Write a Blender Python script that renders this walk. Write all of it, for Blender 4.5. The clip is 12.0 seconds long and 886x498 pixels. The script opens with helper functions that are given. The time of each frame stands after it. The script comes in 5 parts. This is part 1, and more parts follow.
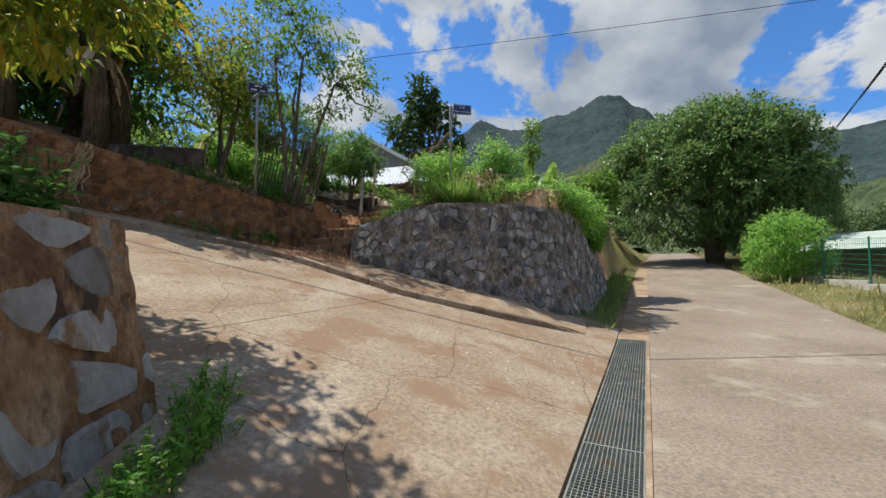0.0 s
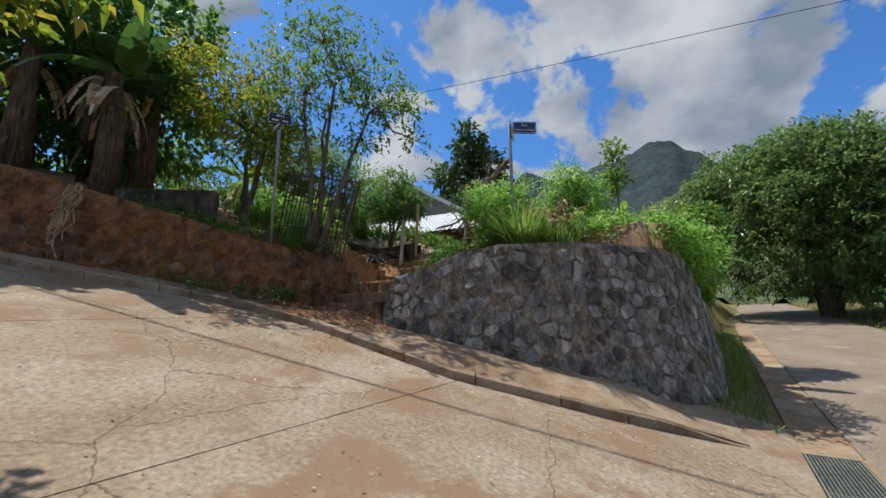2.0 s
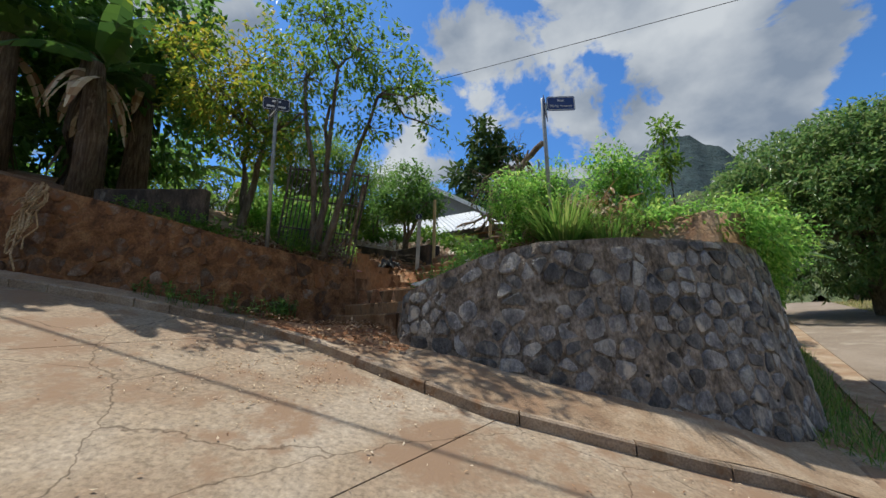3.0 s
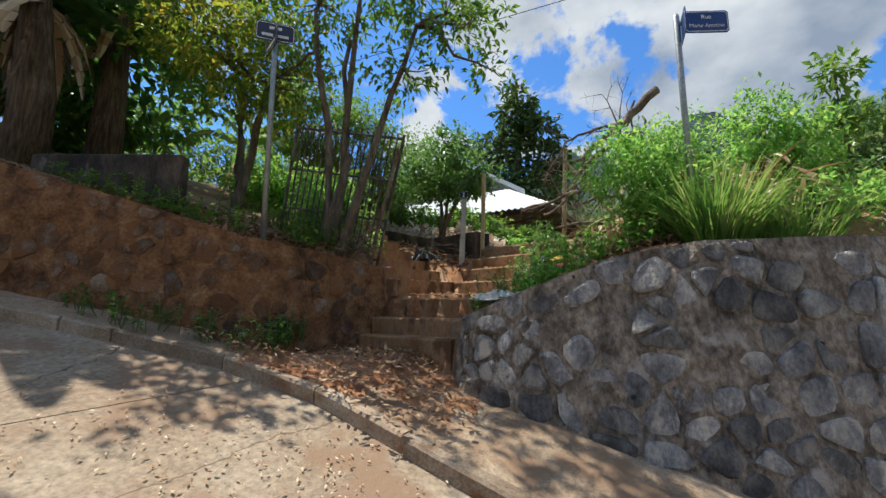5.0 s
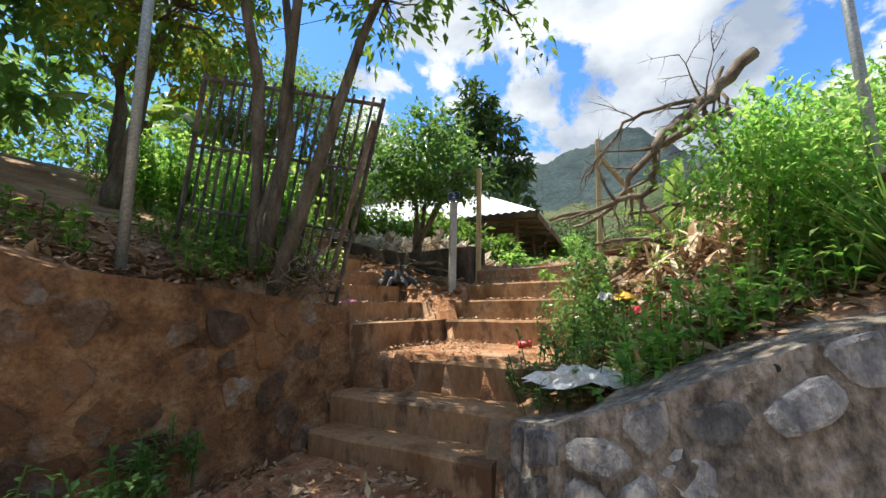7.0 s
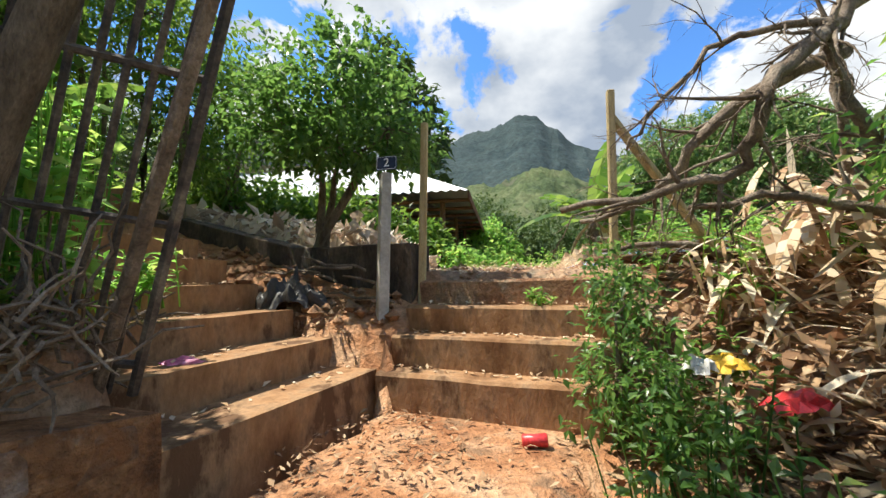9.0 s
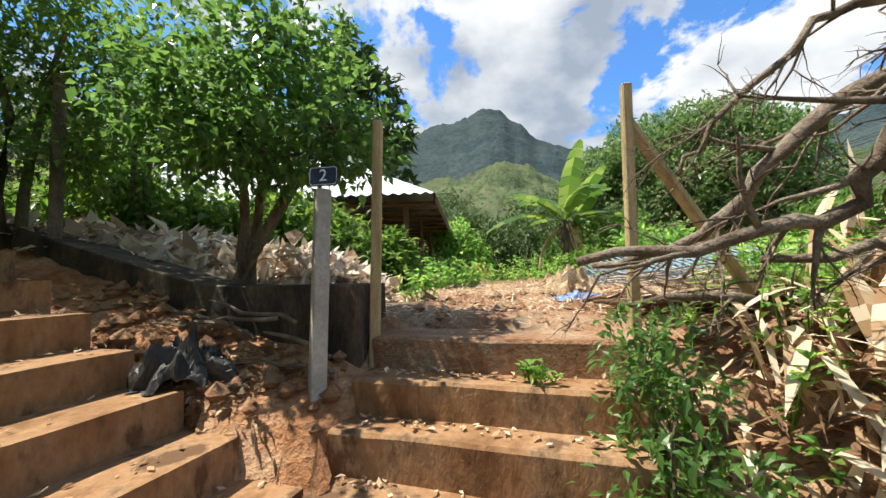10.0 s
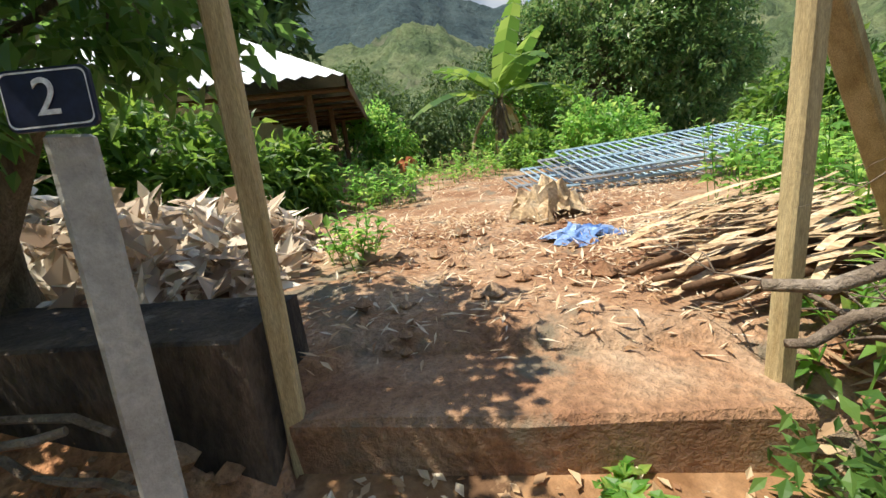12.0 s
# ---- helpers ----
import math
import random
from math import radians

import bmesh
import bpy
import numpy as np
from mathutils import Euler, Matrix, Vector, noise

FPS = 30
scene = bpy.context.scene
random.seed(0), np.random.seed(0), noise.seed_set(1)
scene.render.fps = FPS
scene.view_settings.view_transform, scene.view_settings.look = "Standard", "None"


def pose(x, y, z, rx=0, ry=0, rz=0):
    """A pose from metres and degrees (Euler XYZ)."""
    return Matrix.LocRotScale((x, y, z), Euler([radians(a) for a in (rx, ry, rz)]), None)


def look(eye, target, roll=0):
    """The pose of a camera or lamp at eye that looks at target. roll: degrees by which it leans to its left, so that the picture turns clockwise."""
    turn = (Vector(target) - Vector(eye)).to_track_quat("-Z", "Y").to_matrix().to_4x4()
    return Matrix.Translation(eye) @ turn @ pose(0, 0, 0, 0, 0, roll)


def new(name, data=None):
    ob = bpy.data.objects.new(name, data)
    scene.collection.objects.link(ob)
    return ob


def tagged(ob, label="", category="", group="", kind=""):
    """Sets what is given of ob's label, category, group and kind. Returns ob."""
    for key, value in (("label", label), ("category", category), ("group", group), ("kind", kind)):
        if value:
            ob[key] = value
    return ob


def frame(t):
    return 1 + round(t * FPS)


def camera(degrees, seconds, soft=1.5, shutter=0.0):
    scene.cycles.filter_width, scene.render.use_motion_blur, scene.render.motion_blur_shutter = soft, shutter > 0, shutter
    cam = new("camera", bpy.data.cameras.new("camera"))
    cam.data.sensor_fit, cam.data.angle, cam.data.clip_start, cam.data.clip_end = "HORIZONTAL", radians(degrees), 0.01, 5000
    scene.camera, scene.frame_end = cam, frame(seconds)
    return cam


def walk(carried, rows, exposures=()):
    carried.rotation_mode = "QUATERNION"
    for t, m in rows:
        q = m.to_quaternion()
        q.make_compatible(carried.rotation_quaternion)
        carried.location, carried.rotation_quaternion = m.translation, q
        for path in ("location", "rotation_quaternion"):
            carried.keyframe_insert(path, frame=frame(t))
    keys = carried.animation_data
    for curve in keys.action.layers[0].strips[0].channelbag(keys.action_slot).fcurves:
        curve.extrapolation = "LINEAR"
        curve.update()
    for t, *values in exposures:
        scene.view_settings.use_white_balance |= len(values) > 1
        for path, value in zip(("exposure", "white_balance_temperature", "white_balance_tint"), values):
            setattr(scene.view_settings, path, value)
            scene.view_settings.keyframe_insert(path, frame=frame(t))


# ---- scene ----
cam = camera(96.6, 12.0)
METRES, EYE, TILT, LEAN, TURN = 11.5, 1.5, 3.2, 0.0, 0.0
ROWS = [
    (0.0, 0.0, 0.0, 0.0, 0.0, -0.0, -0.0),
    (0.5, 0.0037, 0.0449, 0.0012, 3.01, -0.34, -0.12),
    (1.0, -0.0049, 0.0927, 0.0031, 4.84, -0.01, -0.37),
    (1.5, -0.0101, 0.1419, 0.0057, 6.24, 4.84, -0.06),
    (2.0, -0.0199, 0.1917, 0.0087, 7.06, 7.58, 0.66),
    (2.5, -0.0298, 0.2398, 0.0126, 8.31, 7.47, 1.44),
    (3.0, -0.0439, 0.2854, 0.0198, 9.35, 7.95, 1.58),
    (3.5, -0.0619, 0.3239, 0.03, 10.06, 6.47, 0.43),
    (5.5, -0.145, 0.4799, 0.069, 11.36, 4.81, 0.74),
    (6.0, -0.1617, 0.5166, 0.0766, 9.77, 5.11, 0.44),
    (6.5, -0.1808, 0.5561, 0.0813, 7.83, 5.16, 0.42),
    (7.0, -0.1983, 0.592, 0.0935, 3.02, 5.1, 0.85),
    (9.0, -0.2218, 0.7464, 0.1227, -11.08, 1.58, 0.45),
    (9.5, -0.2164, 0.7825, 0.1335, -13.66, 0.58, 0.48),
    (10.0, -0.2053, 0.8158, 0.1513, -16.15, 0.5, 0.75),
    (10.5, -0.206, 0.8426, 0.1617, -18.2, -0.94, 0.01),
    (11.0, -0.2001, 0.8673, 0.1698, -19.2, -6.54, -0.67),
    (11.5, -0.1937, 0.9006, 0.1725, -20.62, -10.73, 1.89),
    (12.0, -0.1829, 0.9264, 0.1801, -28.1, -17.4, 4.86),
]
walk(cam, [(t, pose(0, 0, EYE, TILT, LEAN, TURN) @ pose(METRES * x, METRES * y, METRES * z, 90 + pitch, roll, yaw)) for t, x, y, z, yaw, pitch, roll in ROWS],
     [(0, 0.15, 6450, 8), (1.5, 0.0, 6400, 8), (3.5, 0.05, 6350, 7), (5.5, 0.58, 6500, 7), (7, 0.93, 6700, 8), (9, 0.86, 6800, 8), (12, 0.72, 6800, 8)])

# ---- world, sun ----
SUN_EL, SUN_TO = radians(64), Vector((-0.395, 0.19, 0.899))
world = bpy.data.worlds.new("sky")
scene.world = world
world.use_nodes = True
wn, wl = world.node_tree.nodes, world.node_tree.links
wn.clear()
w_out = wn.new("ShaderNodeOutputWorld")
sky = wn.new("ShaderNodeTexSky")
sky.sky_type, sky.sun_disc, sky.sun_elevation = "NISHITA", False, SUN_EL
sky.sun_rotation = math.atan2(SUN_TO.x, SUN_TO.y)
sky.air_density, sky.dust_density, sky.ozone_density = 1.0, 0.4, 3.0
tint = wn.new("ShaderNodeMix"); tint.data_type, tint.blend_type = "RGBA", "MULTIPLY"
tint.inputs[0].default_value = 1.0
tint.inputs[7].default_value = (0.56, 0.95, 1.36, 1)
w_bg = wn.new("ShaderNodeBackground"); w_bg.inputs[1].default_value = 0.115
w_cl = wn.new("ShaderNodeBackground")
w_mix = wn.new("ShaderNodeMixShader")
w_co = wn.new("ShaderNodeTexCoord")
w_map = wn.new("ShaderNodeMapping"); w_map.inputs["Location"].default_value = (0.30, 0.1, 0.55)
w_map.inputs["Scale"].default_value = (1.0, 1.0, 1.5)
w_n = wn.new("ShaderNodeTexNoise")
w_n.inputs["Scale"].default_value, w_n.inputs["Detail"].default_value, w_n.inputs["Roughness"].default_value = 3.0, 12, 0.6
w_n.inputs["Distortion"].default_value = 0.3
w_r = wn.new("ShaderNodeValToRGB")
w_r.color_ramp.elements[0].position, w_r.color_ramp.elements[1].position = 0.475, 0.52
w_n2 = wn.new("ShaderNodeTexNoise"); w_n2.inputs["Scale"].default_value, w_n2.inputs["Detail"].default_value = 3.4, 6
w_r2 = wn.new("ShaderNodeValToRGB")
w_r2.color_ramp.elements[0].position, w_r2.color_ramp.elements[1].position = 0.38, 0.62
w_r2.color_ramp.elements[0].color, w_r2.color_ramp.elements[1].color = (0.38, 0.46, 0.60, 1), (1.0, 1.04, 1.1, 1)
w_cl.inputs[1].default_value = 0.60
for a, b in ((sky.outputs[0], tint.inputs[6]), (tint.outputs[2], w_bg.inputs[0]), (w_co.outputs["Generated"], w_map.inputs[0]),
             (w_map.outputs[0], w_n.inputs["Vector"]), (w_map.outputs[0], w_n2.inputs["Vector"]), (w_n.outputs["Fac"], w_r.inputs[0]),
             (w_n2.outputs["Fac"], w_r2.inputs[0]), (w_r2.outputs[0], w_cl.inputs[0]), (w_r.outputs[0], w_mix.inputs[0]),
             (w_bg.outputs[0], w_mix.inputs[1]), (w_cl.outputs[0], w_mix.inputs[2]), (w_mix.outputs[0], w_out.inputs[0])):
    wl.new(a, b)
sun_data = bpy.data.lights.new("sun", "SUN")
sun_data.energy, sun_data.angle, sun_data.color = 4.9, radians(0.53), (1.0, 0.95, 0.86)
sun = new("sun", sun_data)
sun.matrix_world = look(SUN_TO * 30, (0, 0, 0))


# ---- materials ----
def mat(name, cols, scale=3.0, fine=40.0, rough=0.85, bump=0.3, metal=0.0, by_object=0.0, stain=None, stain_scale=0.8, stain_at=0.55,
        cracks=0.0, spec=0.3, bump_dist=0.02, stretch=(1, 1, 1), grain=0.8):
    """A surface with patches (scale), grain (fine), stains and cracks."""
    m = bpy.data.materials.new(name)
    m.use_nodes = True
    n, l = m.node_tree.nodes, m.node_tree.links
    p = n["Principled BSDF"]
    p.inputs["Roughness"].default_value, p.inputs["Metallic"].default_value = rough, metal
    p.inputs["Specular IOR Level"].default_value = spec
    g = n.new("ShaderNodeNewGeometry")
    mp = n.new("ShaderNodeMapping"); mp.inputs["Scale"].default_value = stretch
    l.new(g.outputs["Position"], mp.inputs[0])

    def noise_tex(s, d, r=0.6):
        t = n.new("ShaderNodeTexNoise")
        t.inputs["Scale"].default_value, t.inputs["Detail"].default_value, t.inputs["Roughness"].default_value = s, d, r
        l.new(mp.outputs[0], t.inputs["Vector"])
        return t

    def mixed(kind, f, a, b):
        x = n.new("ShaderNodeMix"); x.data_type, x.blend_type = "RGBA", kind
        for i, v in ((0, f), (6, a), (7, b)):
            if isinstance(v, (int, float)):
                x.inputs[i].default_value = v
            elif isinstance(v, tuple):
                x.inputs[i].default_value = (*v, 1)
            else:
                l.new(v, x.inputs[i])
        return x.outputs[2]

    a = noise_tex(scale, 6)
    r = n.new("ShaderNodeValToRGB")
    els = r.color_ramp.elements
    els[0].position, els[1].position = 0.33, 0.67
    els[0].color, els[1].color = (*cols[0], 1), (*cols[-1], 1)
    for i, c in enumerate(cols[1:-1]):
        e = els.new(0.33 + 0.34 * (i + 1) / (len(cols) - 1)); e.color = (*c, 1)
    l.new(a.outputs["Fac"], r.inputs[0])
    b = noise_tex(fine, 4, 0.7)
    rb = n.new("ShaderNodeValToRGB")
    rb.color_ramp.elements[0].position, rb.color_ramp.elements[1].position = 0.3, 0.7
    rb.color_ramp.elements[0].color, rb.color_ramp.elements[1].color = (0.5, 0.5, 0.5, 1), (1.4, 1.4, 1.4, 1)
    l.new(b.outputs["Fac"], rb.inputs[0])
    col = mixed("MULTIPLY", grain, r.outputs[0], rb.outputs[0])
    if stain:
        s = noise_tex(stain_scale, 7, 0.65)
        rs = n.new("ShaderNodeValToRGB")
        rs.color_ramp.elements[0].position, rs.color_ramp.elements[1].position = stain_at, stain_at + 0.09
        l.new(s.outputs["Fac"], rs.inputs[0])
        col = mixed("MIX", rs.outputs[0], col, stain)
    if by_object:
        o = n.new("ShaderNodeObjectInfo")
        h = n.new("ShaderNodeHueSaturation")
        mr = n.new("ShaderNodeMapRange")
        mr.inputs[3].default_value, mr.inputs[4].default_value = 1 - by_object, 1 + by_object
        l.new(o.outputs["Random"], mr.inputs[0]); l.new(mr.outputs[0], h.inputs["Value"]); l.new(col, h.inputs["Color"])
        col = h.outputs[0]
    height = b.outputs["Fac"]
    if cracks:
        wob = noise_tex(1.7, 4)
        v = n.new("ShaderNodeTexVoronoi"); v.feature = "DISTANCE_TO_EDGE"
        v.inputs["Scale"].default_value = cracks
        wv = mixed("ADD", 0.35, g.outputs["Position"], wob.outputs["Color"])
        l.new(wv, v.inputs["Vector"])
        rc = n.new("ShaderNodeValToRGB")
        rc.color_ramp.elements[0].position, rc.color_ramp.elements[1].position = 0.0005, 0.0035
        rc.color_ramp.elements[0].color = (0.35, 0.32, 0.3, 1)
        l.new(v.outputs[0], rc.inputs[0])
        col = mixed("MULTIPLY", 0.9, col, rc.outputs[0])
    l.new(col, p.inputs["Base Color"])
    if bump:
        mx = n.new("ShaderNodeMath"); mx.operation = "ADD"
        l.new(height, mx.inputs[0]); l.new(a.outputs["Fac"], mx.inputs[1])
        bp = n.new("ShaderNodeBump")
        bp.inputs["Strength"].default_value, bp.inputs["Distance"].default_value = bump, bump_dist
        l.new(mx.outputs[0], bp.inputs["Height"]); l.new(bp.outputs[0], p.inputs["Normal"])
    return m


def leaf_mat(name, cols, gloss=0.45, glow=0.35):
    """Leaves: each one its own green, light passing through."""
    m = bpy.data.materials.new(name)
    m.use_nodes = True
    n, l = m.node_tree.nodes, m.node_tree.links
    p = n["Principled BSDF"]
    p.inputs["Roughness"].default_value, p.inputs["Specular IOR Level"].default_value = gloss, 0.4
    g = n.new("ShaderNodeNewGeometry")
    r = n.new("ShaderNodeValToRGB")
    els = r.color_ramp.elements
    els[0].color, els[1].color = (*cols[0], 1), (*cols[-1], 1)
    for i, c in enumerate(cols[1:-1]):
        e = els.new((i + 1) / (len(cols) - 1)); e.color = (*c, 1)
    l.new(g.outputs["Random Per Island"], r.inputs[0])
    t = n.new("ShaderNodeBsdfTranslucent")
    hs = n.new("ShaderNodeHueSaturation")
    hs.inputs["Hue"].default_value, hs.inputs["Value"].default_value, hs.inputs["Saturation"].default_value = 0.488, 2.0, 1.0
    l.new(r.outputs[0], hs.inputs["Color"]); l.new(hs.outputs[0], t.inputs[0]); l.new(r.outputs[0], p.inputs["Base Color"])
    x = n.new("ShaderNodeMixShader"); x.inputs[0].default_value = glow
    l.new(p.outputs[0], x.inputs[1]); l.new(t.outputs[0], x.inputs[2]); l.new(x.outputs[0], n["Material Output"].inputs[0])
    return m


M_DIRT = mat("red_dirt", [(0.22, 0.105, 0.055), (0.34, 0.195, 0.11), (0.43, 0.31, 0.205)], 1.6, 28, 0.95, 0.8, bump_dist=0.04, stain=(0.20, 0.16, 0.11), stain_scale=2.4)
M_GRASSY = mat("dry_grass_ground", [(0.10, 0.10, 0.03), (0.17, 0.16, 0.05), (0.26, 0.21, 0.10)], 0.5, 14, 0.95, 0.9, bump_dist=0.06, stain=(0.25, 0.16, 0.09), stain_scale=0.3)
M_RAMP = mat("worn_concrete", [(0.27, 0.19, 0.125), (0.34, 0.26, 0.18), (0.40, 0.325, 0.245)], 0.9, 24, 0.9, 0.6, stain=(0.27, 0.175, 0.11), stain_scale=1.3, stain_at=0.5, cracks=0.42, bump_dist=0.014)
M_ROAD = mat("old_asphalt", [(0.22, 0.17, 0.125), (0.26, 0.205, 0.155), (0.30, 0.24, 0.185)], 0.7, 30, 0.9, 0.5, stain=(0.34, 0.285, 0.22), stain_scale=0.9, stain_at=0.57, bump_dist=0.006)
M_KERB = mat("stained_kerb", [(0.20, 0.14, 0.09), (0.32, 0.24, 0.17), (0.40, 0.32, 0.24)], 2.5, 50, 0.92, 0.5, by_object=0.2, stain=(0.22, 0.11, 0.05), stain_scale=1.8)
M_WALK = mat("sidewalk_concrete", [(0.24, 0.155, 0.095), (0.36, 0.26, 0.17), (0.44, 0.34, 0.24)], 2.2, 40, 0.92, 0.6, stain=(0.30, 0.19, 0.115), stain_scale=1.5, stain_at=0.5, bump_dist=0.02)
M_EARTH = mat("orange_red_earth", [(0.26, 0.105, 0.045), (0.42, 0.205, 0.10), (0.52, 0.33, 0.20)], 3.0, 26, 0.95, 0.9, bump_dist=0.04, stain=(0.24, 0.14, 0.08), stain_scale=4.0, stain_at=0.57)
M_MORTAR_G = mat("grey_mortar", [(0.10, 0.082, 0.068), (0.25, 0.205, 0.165), (0.42, 0.35, 0.29)], 6.5, 26, 0.95, 1.0, stain=(0.46, 0.41, 0.36), stain_scale=4.0, stain_at=0.57, bump_dist=0.04, stretch=(1, 1, 0.6))
M_STONE_G = mat("grey_basalt", [(0.09, 0.09, 0.095), (0.22, 0.21, 0.21), (0.42, 0.40, 0.37)], 6, 45, 0.8, 1.0, by_object=0.55, stain=(0.46, 0.41, 0.35), stain_scale=4.2, stain_at=0.55, bump_dist=0.03, stretch=(1, 1, 0.6))
M_MORTAR_R = mat("red_stained_mortar", [(0.09, 0.045, 0.023), (0.25, 0.12, 0.053), (0.37, 0.205, 0.10)], 4.6, 30, 0.95, 1.0, stain=(0.27, 0.20, 0.145), stain_scale=3.2, stain_at=0.6, bump_dist=0.035)
M_STONE_R = mat("red_stained_stone", [(0.085, 0.05, 0.034), (0.18, 0.105, 0.062), (0.27, 0.21, 0.165)], 5, 36, 0.9, 0.9, by_object=0.4, stain=(0.21, 0.095, 0.04), stain_scale=3.6, stain_at=0.47, bump_dist=0.03)
M_MORTAR_N = mat("ochre_mortar", [(0.13, 0.065, 0.035), (0.30, 0.165, 0.085), (0.44, 0.31, 0.20)], 4, 26, 0.95, 1.0, stain=(0.075, 0.05, 0.038), stain_scale=3.4, stain_at=0.54, bump_dist=0.04, stretch=(1, 1, 0.45))
M_STONE_N = mat("pale_grey_stone", [(0.17, 0.15, 0.13), (0.27, 0.25, 0.23), (0.37, 0.355, 0.335)], 2.6, 24, 0.8, 0.6, by_object=0.35, stain=(0.19, 0.11, 0.06), stain_scale=3.6, stain_at=0.53, grain=0.35, stretch=(1, 1, 0.5))
M_STEP = mat("mud_stained_steps", [(0.19, 0.095, 0.042), (0.32, 0.18, 0.09), (0.47, 0.33, 0.20)], 3.2, 26, 0.92, 0.8, stain=(0.13, 0.07, 0.036), stain_scale=3.2, stain_at=0.52, bump_dist=0.012, grain=0.5, stretch=(1, 1, 0.5))
M_DARKWALL = mat("blackened_concrete", [(0.03, 0.025, 0.022), (0.075, 0.058, 0.045), (0.15, 0.11, 0.08)], 4, 40, 0.95, 0.9, stain=(0.30, 0.26, 0.21), stain_scale=3.5, stain_at=0.62, stretch=(1, 1, 0.45), bump_dist=0.02)
M_POST = mat("weathered_concrete_post", [(0.36, 0.34, 0.30), (0.46, 0.44, 0.39), (0.52, 0.50, 0.45)], 4, 40, 0.9, 0.4, grain=0.4)
M_WOOD = mat("bleached_timber", [(0.34, 0.25, 0.12), (0.46, 0.36, 0.19), (0.55, 0.45, 0.26)], 3, 60, 0.8, 0.4, stretch=(6, 6, 0.7), stain=(0.14, 0.08, 0.04), stain_scale=1.2, stain_at=0.62)
M_BARK = mat("grey_brown_bark", [(0.10, 0.075, 0.05), (0.20, 0.155, 0.105), (0.30, 0.245, 0.18)], 6, 60, 0.95, 1.0, stretch=(2, 2, 0.6), bump_dist=0.03)
M_DEAD = mat("dead_wood", [(0.12, 0.085, 0.06), (0.22, 0.17, 0.125), (0.33, 0.27, 0.21)], 6, 60, 0.95, 0.9, bump_dist=0.02)
M_FIBRE = mat("fibrous_banana_stem", [(0.09, 0.055, 0.035), (0.20, 0.135, 0.085), (0.34, 0.25, 0.17)], 9, 60, 0.95, 1.0, stretch=(3, 3, 0.3), bump_dist=0.04)
M_GALV = mat("galvanised_steel", [(0.30, 0.32, 0.33), (0.40, 0.42, 0.43)], 8, 70, 0.5, 0.1, metal=0.6)
M_GRATE = mat("green_grey_grating", [(0.18, 0.195, 0.17), (0.28, 0.285, 0.25)], 4, 60, 0.65, 0.2, metal=0.2, stain=(0.25, 0.16, 0.09), stain_scale=2.0, stain_at=0.58)
M_IRON = mat("dark_rusty_iron", [(0.05, 0.05, 0.055), (0.12, 0.10, 0.085), (0.24, 0.21, 0.17)], 8, 60, 0.75, 0.3, metal=0.15)
M_BLUEIRON = mat("pale_blue_painted_iron", [(0.22, 0.33, 0.42), (0.34, 0.46, 0.54)], 4, 60, 0.6, 0.2, stain=(0.15, 0.09, 0.06), stain_scale=5, stain_at=0.6)
M_ROOF = mat("silver_corrugated_roof", [(0.55, 0.57, 0.60), (0.66, 0.68, 0.70)], 0.7, 30, 0.45, 0.05, metal=0.2)
M_WHITE = mat("white_paint", [(0.70, 0.70, 0.68), (0.80, 0.80, 0.78)], 1, 30, 0.7, 0.1)
M_GREYWALL = mat("grey_boards", [(0.22, 0.22, 0.22), (0.30, 0.30, 0.30)], 1, 30, 0.8, 0.1)
M_BROWNWOOD = mat("brown_timber", [(0.10, 0.055, 0.03), (0.18, 0.10, 0.055)], 2, 40, 0.85, 0.3)
M_BLUE = mat("blue_enamel", [(0.012, 0.035, 0.16), (0.018, 0.05, 0.20)], 5, 50, 0.25, 0.0, spec=0.5)
M_LETTER = mat("white_enamel", [(0.75, 0.75, 0.75), (0.8, 0.8, 0.8)], 5, 50, 0.3, 0.0, spec=0.5)
M_PLATE = mat("dark_navy_enamel", [(0.008, 0.012, 0.035), (0.015, 0.02, 0.05)], 5, 50, 0.3, 0.0, spec=0.5)
M_CABLE = mat("black_cable", [(0.02, 0.02, 0.02), (0.03, 0.03, 0.03)], 5, 50, 0.6, 0.0)
M_STRAW = mat("dry_banana_litter", [(0.30, 0.19, 0.10), (0.50, 0.36, 0.21), (0.66, 0.53, 0.37)], 5, 40, 0.9, 0.5, by_object=0.2)
M_FENCE = mat("green_mesh_fence", [(0.02, 0.16, 0.10), (0.03, 0.22, 0.14)], 5, 50, 0.5, 0.0)
M_PLASTIC_W = mat("dusty_white_plastic", [(0.55, 0.53, 0.48), (0.70, 0.68, 0.64)], 4, 40, 0.5, 0.2)
M_PLASTIC_K = mat("black_plastic_bag", [(0.014, 0.014, 0.014), (0.06, 0.055, 0.05)], 9, 60, 0.5, 0.3, spec=0.5)
M_PLASTIC_B = mat("blue_plastic_bag", [(0.05, 0.14, 0.40), (0.30, 0.42, 0.62)], 9, 60, 0.35, 0.3, spec=0.5)
M_RED = mat("red_wrapper", [(0.50, 0.02, 0.03), (0.62, 0.05, 0.05)], 9, 60, 0.35, 0.1, spec=0.5)
M_PINK = mat("pink_wrapper", [(0.60, 0.12, 0.30), (0.75, 0.30, 0.45)], 9, 60, 0.4, 0.1)
M_ORANGE = mat("yellow_wrapper", [(0.65, 0.35, 0.03), (0.75, 0.50, 0.08)], 9, 60, 0.4, 0.1)
